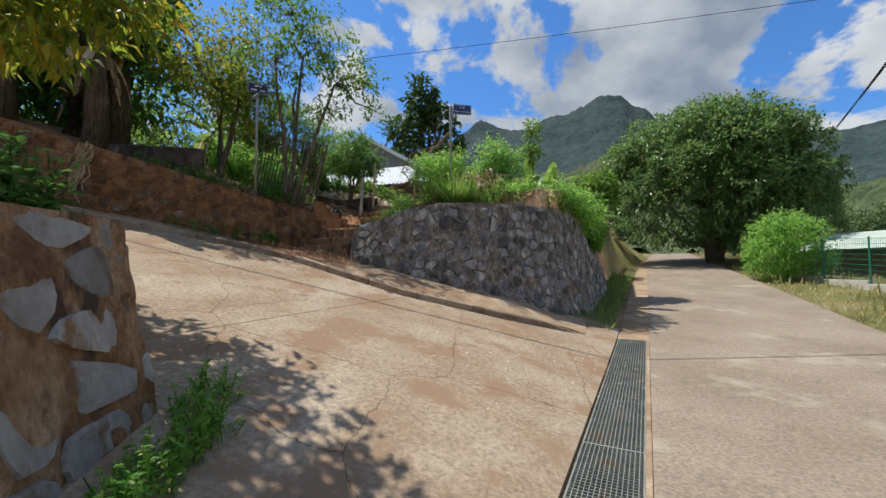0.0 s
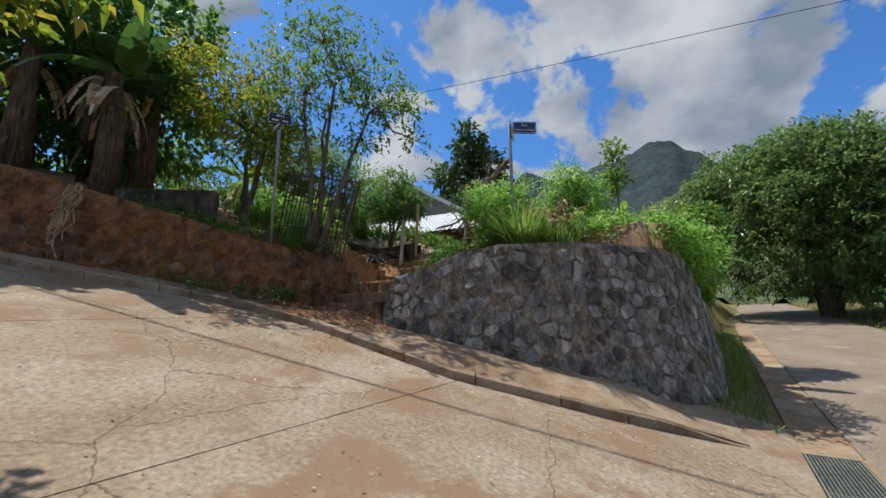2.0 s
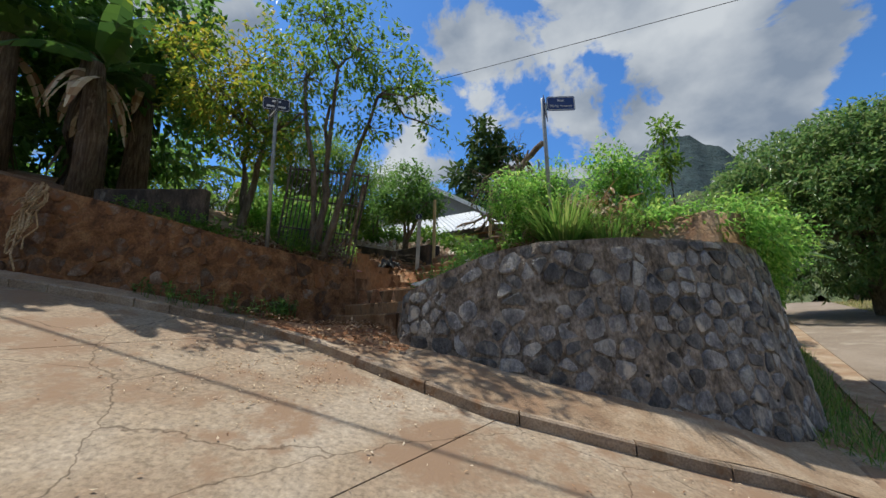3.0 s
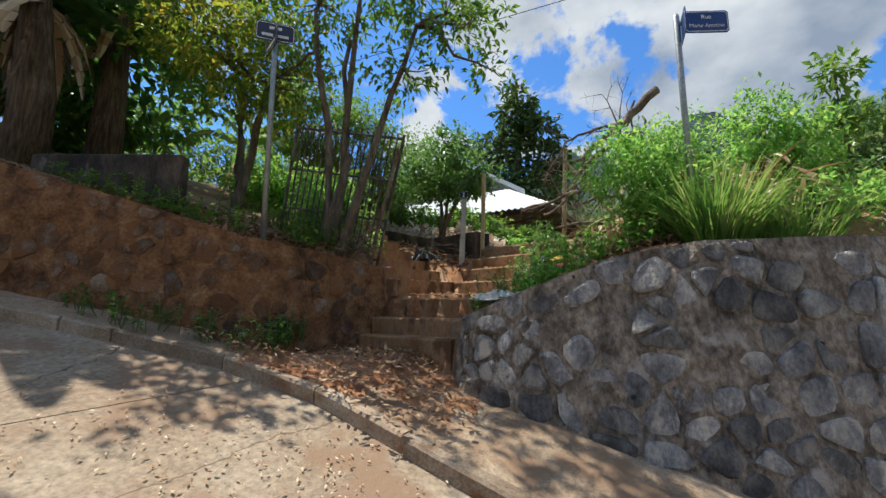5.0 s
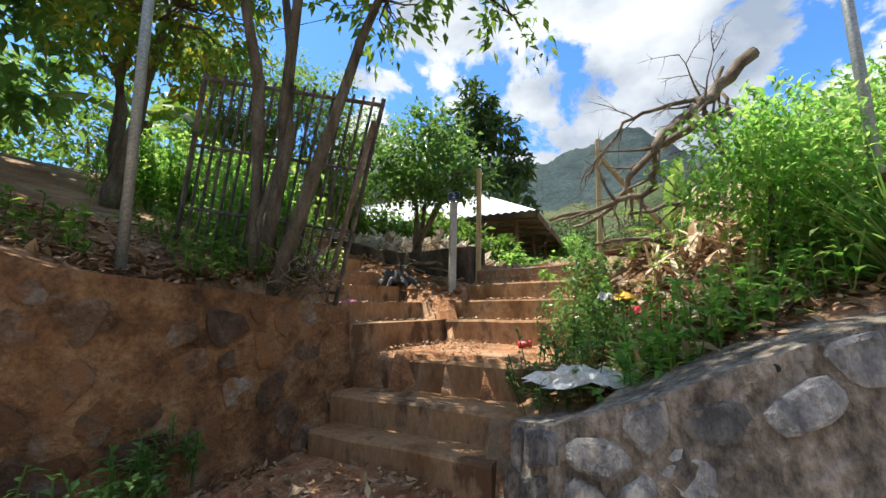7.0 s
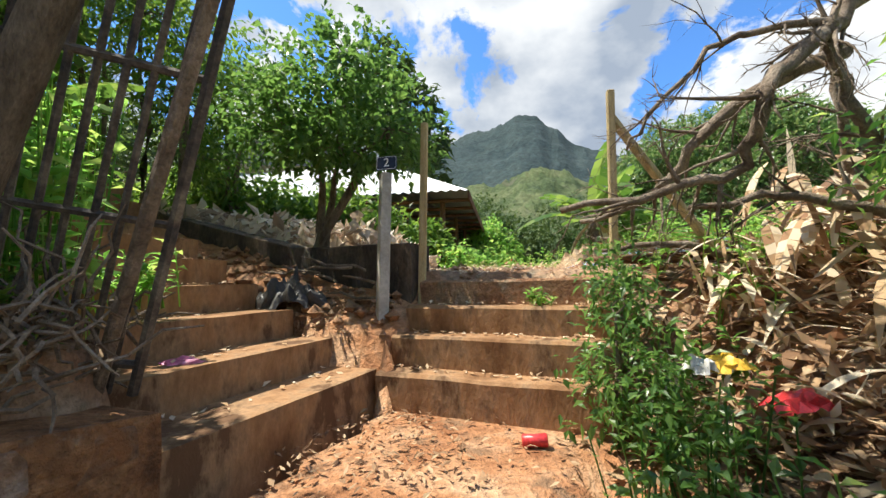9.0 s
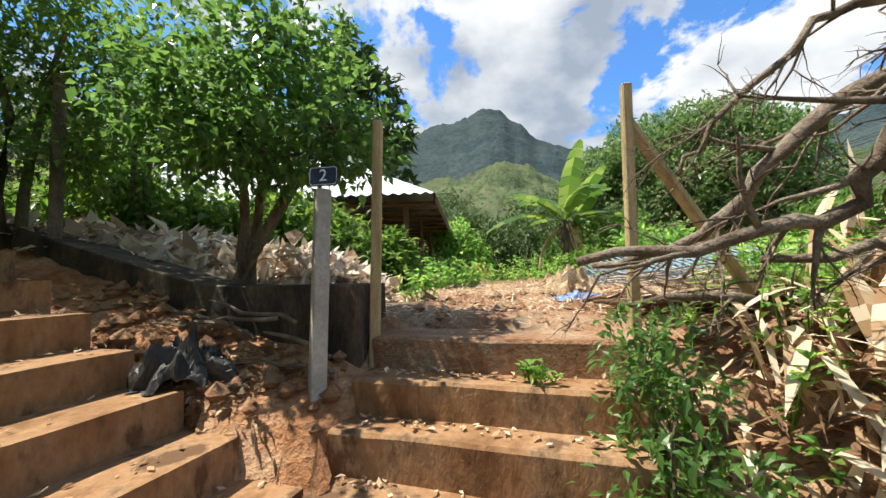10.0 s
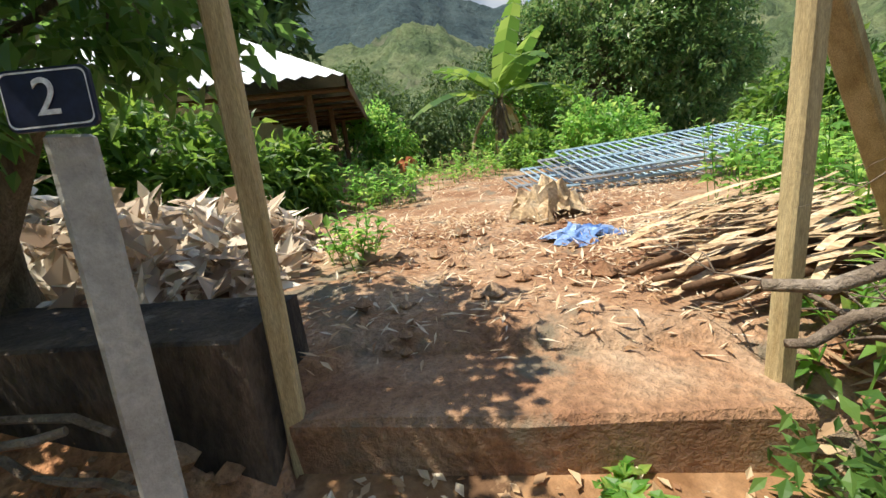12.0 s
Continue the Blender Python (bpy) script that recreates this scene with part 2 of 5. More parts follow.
M_FARWOOD = mat("wooded_slope", [(0.045, 0.075, 0.03), (0.09, 0.125, 0.05), (0.16, 0.18, 0.085)], 0.035, 0.35, 1.0, 0.9, bump_dist=4, stain=(0.12, 0.12, 0.075), stain_scale=0.02, stain_at=0.6)
# distance haze is mixed into the peak's forest colour as a blue-grey tint
M_FARPEAK = mat("forested_peak_haze_tint", [(0.022, 0.042, 0.045), (0.036, 0.06, 0.06), (0.055, 0.08, 0.075)], 0.012, 0.12, 1.0, 0.8, bump_dist=8)
L_MANGO = leaf_mat("mango_leaf", [(0.045, 0.105, 0.03), (0.085, 0.175, 0.05), (0.135, 0.215, 0.07), (0.18, 0.22, 0.08)], 0.32, 0.42)
L_LIGHT = leaf_mat("fresh_green_leaf", [(0.07, 0.19, 0.03), (0.12, 0.28, 0.05), (0.19, 0.36, 0.075), (0.28, 0.37, 0.09)], 0.42, 0.55)
L_YELLOW = leaf_mat("yellow_green_leaf", [(0.06, 0.13, 0.012), (0.13, 0.20, 0.02), (0.22, 0.26, 0.03), (0.34, 0.26, 0.03)], 0.5, 0.45)
L_DARK = leaf_mat("deep_green_leaf", [(0.045, 0.11, 0.025), (0.085, 0.18, 0.04), (0.13, 0.235, 0.055)], 0.33, 0.48)
L_TREE = leaf_mat("feathery_tree_leaf", [(0.05, 0.12, 0.02), (0.095, 0.19, 0.03), (0.16, 0.25, 0.04)], 0.45, 0.45)
L_BANANA = leaf_mat("banana_leaf", [(0.05, 0.12, 0.02), (0.10, 0.19, 0.03), (0.16, 0.24, 0.05)], 0.35, 0.45)
# darker copy of the banana leaf: the bank's shade is painted into its greens
L_BANANA_SHADE = leaf_mat("banana_leaf_shade_tint", [(0.03, 0.08, 0.02), (0.06, 0.13, 0.025)], 0.35, 0.3)
L_GRASS = leaf_mat("grass_blade", [(0.05, 0.13, 0.02), (0.09, 0.20, 0.035), (0.15, 0.25, 0.05), (0.25, 0.28, 0.09)], 0.5, 0.4)
L_DRY = leaf_mat("dry_leaf", [(0.25, 0.13, 0.065), (0.44, 0.29, 0.16), (0.62, 0.50, 0.34), (0.72, 0.63, 0.48)], 0.8, 0.2)
L_BROWN = leaf_mat("brown_leaf", [(0.10, 0.05, 0.025), (0.20, 0.11, 0.055), (0.32, 0.20, 0.11), (0.48, 0.36, 0.22)], 0.8, 0.1)
L_FAR = leaf_mat("far_tree_leaf", [(0.03, 0.07, 0.02), (0.06, 0.11, 0.03), (0.10, 0.15, 0.04)], 0.6, 0.2)


# ---- the lie of the land ----
def road_z(s):
    return 0.03 * (s - 3) + 0.04 * math.log1p(math.exp(min(50, (s - 9) / 0.8)))


def sc(x, y):
    """Along and across the road."""
    return x * 0.46 + y * 0.89, x * 0.89 - y * 0.46


def xy_of(s, c):
    return s * 0.46 + c * 0.89, s * 0.89 - c * 0.46


def lower(x, y):
    """Road and the concrete ramp that climbs from it."""
    s, c = sc(x, y)
    return road_z(s) + max(0.0, 0.277 * (-0.5 - c))


def uv(x, y):
    """Axes of the upper steps: u along the treads, v up the flight."""
    return x * 0.83 - y * 0.56, x * 0.56 + y * 0.83


def of_uv(u, v):
    return u * 0.83 + v * 0.56, -u * 0.56 + v * 0.83


FRONT = [(-40, 2.0), (-12, 6.75), (-7.6, 7.85), (-5.2, 8.45), (-4.15, 8.7), (-3.5, 9.75), (-2.0, 8.95), (-0.77, 8.6), (1.0, 8.6),
         (2.0, 8.85), (2.9, 9.4), (3.4, 10.2), (4.2, 11.9), (9.0, 21.0), (30.0, 62.0)]


def front_y(x):
    for (x0, y0), (x1, y1) in zip(FRONT, FRONT[1:]):
        if x0 <= x <= x1:
            return y0 + (y1 - y0) * (x - x0) / (x1 - x0)
    return 99.0


def smooth(a, b, t):
    k = min(1.0, max(0.0, (t - a) / (b - a)))
    return k * k * (3 - 2 * k)


def upper(x, y):
    """Ground behind the retaining walls."""
    u, v = uv(x, y)
    bank = 3.05 + (0.33 * (-4.1 - x) if x < -4.1 else -0.2 * (x + 4.1)) + 0.17 * (y - 8.7)
    bank = min(bank, 5.4)
    yard = 3.46 + 0.012 * (v - 8.5) + (0.05 * noise.noise((x * 1.3, y * 1.3, 0)))
    mound = 2.93 + 0.4 * smooth(0.1, 1.2, y - front_y(x)) * smooth(-0.9, 0.4, x) - 0.62 * (1 - smooth(-2.0, -0.2, x)) + 0.07 * noise.noise((x * 2, y * 2, 7))
    if x > 3.3:
        mound = max(lower(x, y) + 0.3, mound - 0.25 * (x - 3.3))
    side = -8.24 if v > 6.7 else -8.52
    if u > side:
        z = mound + (yard - mound) * smooth(8.2, 9.0, v)
        if side < u < -6.95 and 6.0 < v < 8.74:
            z = 2.58 if y > 9.95 - 0.4 * (x + 2.95) else 1.75
        return z
    if v < 7.92:
        if u > -9.9 and v > 6.5:
            return 2.55 + 0.5 * (-8.5 - u) - 0.25
        return bank
    if v < 8.65:
        return 2.95 + 0.26 * (-8.3 - u) + 0.45 * (v - 7.92) + 0.07 * noise.noise((x * 4, y * 4, 3)) + 0.03 * noise.noise((x * 11, y * 11, 1))
    return 3.5 + 0.22 * max(0, -9.4 - u) + 0.05 * noise.noise((x * 1.3, y * 1.3, 0))


def land(x, y):
    if y > front_y(x):
        z = upper(x, y)
        far = math.hypot(x, y - 10)
        return z + (0.03 * (far - 25) if far > 25 else 0)
    return lower(x, y) - 0.07 if sc(x, y)[1] > -14 else min(lower(x, y), 5.0)


# ---- mesh helpers ----
def mesh(name, verts, faces, material=None, smooth_it=False):
    me = bpy.data.meshes.new(name)
    me.from_pydata([tuple(v) for v in verts], [], faces)
    if material:
        me.materials.append(material)
    if smooth_it:
        me.shade_smooth()
    me.update()
    return me


def part(name, parent, verts, faces, material, smooth_it=False, kind=""):
    ob = new(name, mesh(name, verts, faces, material, smooth_it))
    ob.parent = parent
    return tagged(ob, kind=kind)


def thing(name, place, label, category, group="", kind=""):
    """An Empty at the base of a thing."""
    ob = new(name)
    ob.location = place
    return tagged(ob, label, category, group, kind)


class Shape:
    """Vertices and faces gathered for one mesh."""

    def __init__(self):
        self.v, self.f = [], []

    def add(self, verts, faces):
        k = len(self.v)
        self.v += [tuple(p) for p in verts]
        self.f += [tuple(i + k for i in f) for f in faces]

    def box(self, m, sx, sy, sz, bevel=0.01):
        """A box with bevelled upright and top edges, its base at the pose m."""
        b = min(bevel, sx / 3, sy / 3, sz / 3)
        rings = []
        for z, i in ((0, 0.0), (sz - b, 0.0), (sz, b)):
            a, c = sx / 2 - i, sy / 2 - i
            rings.append([(-a + b, -c, z), (a - b, -c, z), (a, -c + b, z), (a, c - b, z), (a - b, c, z), (-a + b, c, z), (-a, c - b, z), (-a, -c + b, z)])
        vs = [m @ Vector(p) for r in rings for p in r]
        fs = [(j * 8 + i, j * 8 + (i + 1) % 8, j * 8 + 8 + (i + 1) % 8, j * 8 + 8 + i) for j in range(2) for i in range(8)]
        self.add(vs, fs + [tuple(range(16, 24)), tuple(range(7, -1, -1))])

    def tube(self, pts, radii, sides=7):
        pts = [Vector(p) for p in pts]
        vs, fs = [], []
        for i, p in enumerate(pts):
            d = (pts[min(i + 1, len(pts) - 1)] - pts[max(i - 1, 0)]).normalized()
            q = d.to_track_quat("Z", "Y")
            r = radii[i] if isinstance(radii, (list, tuple)) else radii
            for k in range(sides):
                a = 2 * math.pi * k / sides
                vs.append(p + q @ Vector((math.cos(a) * r, math.sin(a) * r, 0)))
        for i in range(len(pts) - 1):
            for k in range(sides):
                a, b = i * sides + k, i * sides + (k + 1) % sides
                fs.append((a, b, b + sides, a + sides))
        fs += [tuple(range(sides - 1, -1, -1)), tuple(len(vs) - sides + k for k in range(sides))]
        self.add(vs, fs)

    def leaf(self, p, way, up, length, width, fold=0.25, droop=0.15):
        """A folded leaf of four triangles."""
        side = way.cross(up)
        if side.length < 1e-4:
            side = Vector((1, 0, 0))
        side.normalize()
        n = side.cross(way)
        mid = p + way * length * 0.45
        tip = p + way * length - Vector((0, 0, droop * length))
        self.add((p, mid + side * width / 2 + n * fold * width, tip, mid - side * width / 2 + n * fold * width, mid), ((0, 4, 1), (4, 2, 1), (0, 3, 4), (4, 3, 2)))

    def blade(self, p, way, length, width, bend, seg=4):
        """A long grass or banana blade that bends over."""
        side = Vector((-way.y, way.x, 0))
        side = side.normalized() if side.length > 1e-4 else Vector((1, 0, 0))
        q, d = Vector(p), Vector(way).normalized()
        vs = []
        for i in range(seg + 1):
            k = i / seg
            w = width * (0.35 + 0.65 * math.sin(math.pi * min(1, k * 0.9 + 0.1))) * (1 - k ** 4)
            vs += [q - side * w / 2, q + side * w / 2]
            d = (d + Vector((0, 0, -bend / seg))).normalized()
            q = q + d * length / seg
        self.add(vs, [(2 * i, 2 * i + 1, 2 * i + 3, 2 * i + 2) for i in range(seg)])

    def make(self, name, parent, material, smooth_it=False, kind=""):
        if parent is not None:
            inv = parent.matrix_basis.inverted()
            return part(name, parent, [inv @ Vector(p) for p in self.v], self.f, material, smooth_it, kind)
        ob = new(name, mesh(name, self.v, self.f, material, smooth_it))
        return tagged(ob, kind=kind)


def rnd(a=-1.0, b=1.0):
    return random.uniform(a, b)


def rvec():
    while True:
        v = Vector((rnd(), rnd(), rnd()))
        if 0.05 < v.length < 1:
            return v.normalized()


def crown(sh, blobs, twigs, per, size, spread=0.3, shell=0.55, aspect=0.42, droop=0.15, gaps=0.0):
    """Leaves in sprays of several, near the skin of uneven blobs. Returns the spray centres."""
    total = sum(r[0] * r[1] + r[2] * r[1] for _, r in blobs)
    out = []
    for c, r in blobs:
        c, k = Vector(c), int(twigs * (r[0] * r[1] + r[2] * r[1]) / total)
        for _ in range(k):
            d = rvec()
            wob = 1 + 0.28 * noise.noise(d * 2.2 + c) + 0.14 * noise.noise(d * 5 + c)
            f = (shell + (1 - shell) * random.random() ** 0.6) * wob
            p = c + Vector((d.x * r[0], d.y * r[1], d.z * r[2])) * f
            if gaps and noise.noise(p * 1.6 / max(r) * 2.2) > 0.5 - gaps:
                continue
            out.append(p)
            for _ in range(per):
                q = p + rvec() * spread * random.random()
                w = (d * 0.7 + rvec() + Vector((0, 0, -0.15))).normalized()
                s = size * rnd(0.6, 1.25)
                sh.leaf(q, w, (Vector((0, 0, 1)) + rvec() * 0.6), s, s * aspect, 0.2, droop)
    return out


def limb_path(a, b, n=5, sag=0.1):
    a, b = Vector(a), Vector(b)
    k = (b - a).length * sag
    return [a + (b - a) * (i / n) + (rvec() * k if 0 < i < n else Vector()) for i in range(n + 1)]


def tree(name, label, category, base, trunks, blobs, twigs, per, size, leafmat, radius=0.1, spread=0.3, twig_limbs=25, group="", aspect=0.42, shell=0.55, gaps=0.0, droop=0.15, bark=None):
    t = thing(name, base, label, category, group)
    wood, leaves = Shape(), Shape()
    tips = []
    for top in trunks:
        path = limb_path(base, top, 6, 0.02)
        path[0] = path[0] - Vector((0, 0, 0.25))
        wood.tube(path, [radius * (1.25 - 0.75 * i / 6) for i in range(7)], 8)
        tips.append(path)
    sprays = crown(leaves, blobs, twigs, per, size, spread, shell, aspect, droop, gaps)
    for c, r in blobs:
        near = min((p for path in tips for p in path[2:]), key=lambda p: (p - Vector(c)).length)
        wood.tube(limb_path(near, c, 4, 0.1), [radius * 0.5, radius * 0.42, radius * 0.34, radius * 0.26, radius * 0.15], 6)
    for p in random.sample(sprays, min(twig_limbs, len(sprays))):
        c = min((Vector(b[0]) for b in blobs), key=lambda q: (q - p).length)
        wood.tube(limb_path(c, p, 3, 0.12), [radius * 0.22, radius * 0.16, radius * 0.1, radius * 0.05], 5)
    wood.make("trunk", t, bark or M_BARK, True)
    leaves.make("foliage", t, leafmat, kind="stuff")
    return t


def banana_leaf(sh, p, heading, rise, length, width, bend=1.3, seg=9, torn=0.25):
    """A broad leaf on a stalk: midrib arching over, two halves slit into strips."""
    q = Vector(p)
    d = Vector((math.cos(heading) * math.cos(rise), math.sin(heading) * math.cos(rise), math.sin(rise)))
    side = Vector((-math.sin(heading), math.cos(heading), 0))
    for i in range(seg):
        k0, k1 = i / seg, (i + 1) / seg
        e = d + Vector((0, 0, -bend / seg)); e.normalize()
        q2 = q + e * length / seg
        w0, w1 = (width * (0.12 if k < 0.12 else math.sin(math.pi * (0.1 + 0.86 * k)) ** 0.6) / 2 for k in (k0, k1))
        for s in (-1, 1):
            cut = rnd(0, torn) if torn else 0
            dn = Vector((0, 0, -0.25 * w0 - rnd(0, 0.2) * w0))
            sh.add((q, q + side * s * w0 + dn, q + (q2 - q) * (1 - cut * 0.5) + side * s * w1 + dn, q2), ((0, 1, 2, 3) if s > 0 else (3, 2, 1, 0),))
        q, d = q2, e


def banana_plant(place, height, leaves, length, label, leafmat, group="banana plants", stem=0.13, dead=4):
    t = thing("banana_plant", place, label, "banana plant", group)
    s = Shape()
    b = Vector(place)
    s.tube([b - Vector((0, 0, 0.2)), b + Vector((rnd(-.05, .05), rnd(-.05, .05), height * 0.4)), b + Vector((rnd(-.1, .1), rnd(-.1, .1), height))], [stem * 1.3, stem, stem * 0.6], 10)
    for _ in range(14):
        a = rnd(0, 6.28); z = rnd(0.2, 0.95) * height
        s.blade(b + Vector((math.cos(a) * stem, math.sin(a) * stem, z)), Vector((math.cos(a) * 0.35, math.sin(a) * 0.35, -1)), rnd(0.3, 0.8), 0.09, 0.2, 3)
    s.make("stem", t, M_FIBRE, True)
    for i in range(leaves):
        l = Shape()
        banana_leaf(l, b + Vector((0, 0, height - 0.1)), 2.4 * i + rnd(-.3, .3), rnd(0.5, 1.25), length * rnd(0.75, 1.1), length * 0.24, rnd(0.9, 1.9))
        l.make("leaf", t, leafmat)
    if dead:
        l = Shape()
        for i in range(dead):
            banana_leaf(l, b + Vector((0, 0, height * 0.9)), rnd(0, 6.28), rnd(-0.4, 0.1), length * 0.7, length * 0.1, 2.4, 6, 0.6)
        l.make("dead_leaf", t, L_DRY, kind="stuff")
    return t


def clip_poly(poly, px, py, nx, ny):
    """Keeps the side of the line through (px, py) that (nx, ny) points away from."""
    out = []
    for i, a in enumerate(poly):
        b = poly[(i + 1) % len(poly)]
        da, db = (a[0] - px) * nx + (a[1] - py) * ny, (b[0] - px) * nx + (b[1] - py) * ny
        if da <= 0:
            out.append(a)
        if da * db < 0:
            k = da / (da - db)
            out.append((a[0] + (b[0] - a[0]) * k, a[1] + (b[1] - a[1]) * k))
    return out


def polyline(points):
    """A function from length along a line of (x, y, ...) to its values, and the length."""
    ls = [0.0]
    for a, b in zip(points, points[1:]):
        ls.append(ls[-1] + math.hypot(b[0] - a[0], b[1] - a[1]))

    def at(s):
        for i in range(len(points) - 1):
            if s <= ls[i + 1] or i == len(points) - 2:
                k = (s - ls[i]) / (ls[i + 1] - ls[i])
                return [a + (b - a) * k for a, b in zip(points[i], points[i + 1])]
    return at, ls[-1]


def stone_wall(name, line, batter, thick, mortar, stone, label, size=0.3, proud=0.03, gap=0.014, low=0.35, skip=0.0, flip=1):
    """A wall on a line of (x, y, base z, top z): a mortar core that leans back, and a stone face, each stone its own piece."""
    at, length = polyline(line)

    def face(s, h, out=0.0):
        x, y, z0, z1 = at(s)
        xa, ya = at(max(0, s - 0.25))[:2]
        xb, yb = at(min(length, s + 0.25))[:2]
        tx, ty = xb - xa, yb - ya
        k = math.hypot(tx, ty)
        nx, ny = flip * ty / k, -flip * tx / k
        o = out - batter * (h - z0)
        return Vector((x + nx * o, y + ny * o, h))

    wall = tagged(new(name), label, "retaining wall", kind="structure")
    core = Shape()
    n = max(4, int(length / 0.09))
    rows = 24
    for i in range(n + 1):
        s = length * i / n
        z0, z1 = at(s)[2:4]
        z0 -= low
        for j in range(rows):
            h = z0 + (z1 - z0) * j / (rows - 1)
            core.v.append(tuple(face(s, h, 0.03 * noise.noise((s * 3, h * 3, 5)) + 0.02 * noise.noise((s * 9, h * 9, 5)))))
        core.v.append(tuple(face(s, z1 + 0.01, -thick)))
        core.v.append(tuple(face(s, z0, -thick - 0.2)))
    w = rows + 2
    for i in range(n):
        for j in range(w - 1):
            a = i * w + j
            core.f.append((a, a + w, a + w + 1, a + 1) if flip > 0 else (a, a + 1, a + w + 1, a + w))
    core.f += [tuple(range(w)), tuple(n * w + j for j in range(w - 1, -1, -1))]
    core.make("mortar_core", wall, mortar)
    zs = [p[2] for p in line] + [p[3] for p in line]
    seeds = []
    h = min(zs) - 0.1
    row = 0
    while h < max(zs) + 0.2:
        s = -0.1 + (row % 2) * size * 0.5
        while s < length + 0.2:
            seeds.append((s + rnd() * size * 0.36, h + rnd() * size * 0.3))
            s += size * rnd(0.65, 1.4)
        h += size * 0.78
        row += 1
    for s, h in seeds:
        if not 0 <= s <= length or random.random() < skip:
            continue
        z0, z1 = at(s)[2:4]
        if h < z0 - 0.12 or h > z1 - 0.02:
            continue
        r = size * 1.2
        poly = [(s - r, h - r), (s + r, h - r), (s + r, h + r), (s - r, h + r)]
        for s2, h2 in seeds:
            if (s2, h2) != (s, h) and abs(s2 - s) < 3 * size and abs(h2 - h) < 3 * size:
                dx, dy = s2 - s, h2 - h
                d = math.hypot(dx, dy)
                poly = clip_poly(poly, s + dx * (0.5 - gap / d), h + dy * (0.5 - gap / d), dx, dy)
        poly = clip_poly(poly, 0.02, 0, -1, 0)
        poly = clip_poly(poly, length - 0.02, 0, 1, 0)
        za, zb = at(max(0, s - 0.2))[3], at(min(length, s + 0.2))[3]
        poly = clip_poly(poly, s, z1 - 0.02, -(zb - za) / 0.4, 1)
        if len(poly) < 3:
            continue
        # cut the corners so that the outline is rounded
        rounded = []
        for i, b in enumerate(poly):
            a, c = poly[i - 1], poly[(i + 1) % len(poly)]
            rounded += [(b[0] + (a[0] - b[0]) * 0.22, b[1] + (a[1] - b[1]) * 0.22), (b[0] + (c[0] - b[0]) * 0.22, b[1] + (c[1] - b[1]) * 0.22)]
        cx, cy = sum(p[0] for p in rounded) / len(rounded), sum(p[1] for p in rounded) / len(rounded)
        lift = proud * rnd(0.1, 1.3)
        tilt_s, tilt_h = rnd(-0.12, 0.12), rnd(-0.12, 0.12)
        vs = []
        for k, out in ((1.0, -0.03), (0.94, lift * 0.6), (0.72, lift)):
            for p in rounded:
                ss, hh = cx + (p[0] - cx) * k, cy + (p[1] - cy) * k
                vs.append(face(min(max(ss, 0), length), hh, out + (ss - cx) * tilt_s + (hh - cy) * tilt_h + 0.008 * noise.noise((ss * 9, hh * 9, 1))))
        m = len(rounded)
        fs = [(j * m + i, j * m + (i + 1) % m, j * m + m + (i + 1) % m, j * m + m + i) for j in range(2) for i in range(m)] + [tuple(range(2 * m, 3 * m))]
        if flip < 0:
            fs = [f[::-1] for f in fs]
        part("stone", wall, vs, fs, stone)
    return wall


# ---- ground, road, ramp ----
def axis(lo, hi, step, far, grow=1.22):
    xs = [lo + step * i for i in range(int((hi - lo) / step) + 1)]
    d = step
    while xs[-1] < far:
        d *= grow; xs.append(xs[-1] + d)
    d, left = step, []
    x = lo
    while x > -far:
        d *= grow; x -= d; left.append(x)
    return left[::-1] + xs


def sheet(name, xs, ys, zf, material, label, category):
    vs = [(x, y, zf(x, y)) for y in ys for x in xs]
    w = len(xs)
    fs = [(j * w + i, j * w + i + 1, j * w + w + i + 1, j * w + w + i) for j in range(len(ys) - 1) for i in range(w - 1)]
    ob = new(name, mesh(name, vs, fs, material, True))
    return tagged(ob, label, category, kind="structure")


ground = sheet("ground", axis(-9, 6, 0.14, 900), axis(6, 16, 0.14, 900), land, M_DIRT, "reddish brown earth with litter, dry grass farther off", "ground")
ground.data.materials.append(M_GRASSY)
ground.data.materials.append(M_EARTH)
for p in ground.data.polygons:
    c = p.center
    s_, c_ = sc(c.x, c.y)
    if c_ > 3.9 or math.hypot(c.x + 1, c.y - 11) > 9.5:
        p.material_index = 1
    elif -8.0 < c.x < -2.2 and 10.6 < c.y < 15 and 7.8 < uv(c.x, c.y)[1] < 8.7 or (-3.4 < c.x < -1.2 and 9.4 < c.y < 11.3):
        p.material_index = 2


def strip(name, s0, s1, c0, c1, dz, material, parent=None, thick=0.12, ds=0.3, dc=0.5, slope=lower):
    """A slab over a stretch of the road's axes, with its sides."""
    ns, nc = max(1, int((s1 - s0) / ds)), max(1, int((c1 - c0) / dc))
    sh = Shape()
    for j in range(ns + 1):
        for i in range(nc + 1):
            x, y = xy_of(s0 + (s1 - s0) * j / ns, c0 + (c1 - c0) * i / nc)
            sh.v.append((x, y, slope(x, y) + dz))
    w = nc + 1
    sh.f = [(j * w + i, j * w + i + 1, j * w + w + i + 1, j * w + w + i) for j in range(ns) for i in range(nc)]
    k = len(sh.v)
    edge = [i for i in range(w)] + [j * w + nc for j in range(1, ns + 1)] + [ns * w + i for i in range(nc - 1, -1, -1)] + [j * w for j in range(ns - 1, 0, -1)]
    sh.v += [(*sh.v[i][:2], sh.v[i][2] - thick) for i in edge]
    n = len(edge)
    sh.f += [(edge[i], k + i, k + (i + 1) % n, edge[(i + 1) % n]) for i in range(n)]
    return sh.make(name, parent, material)


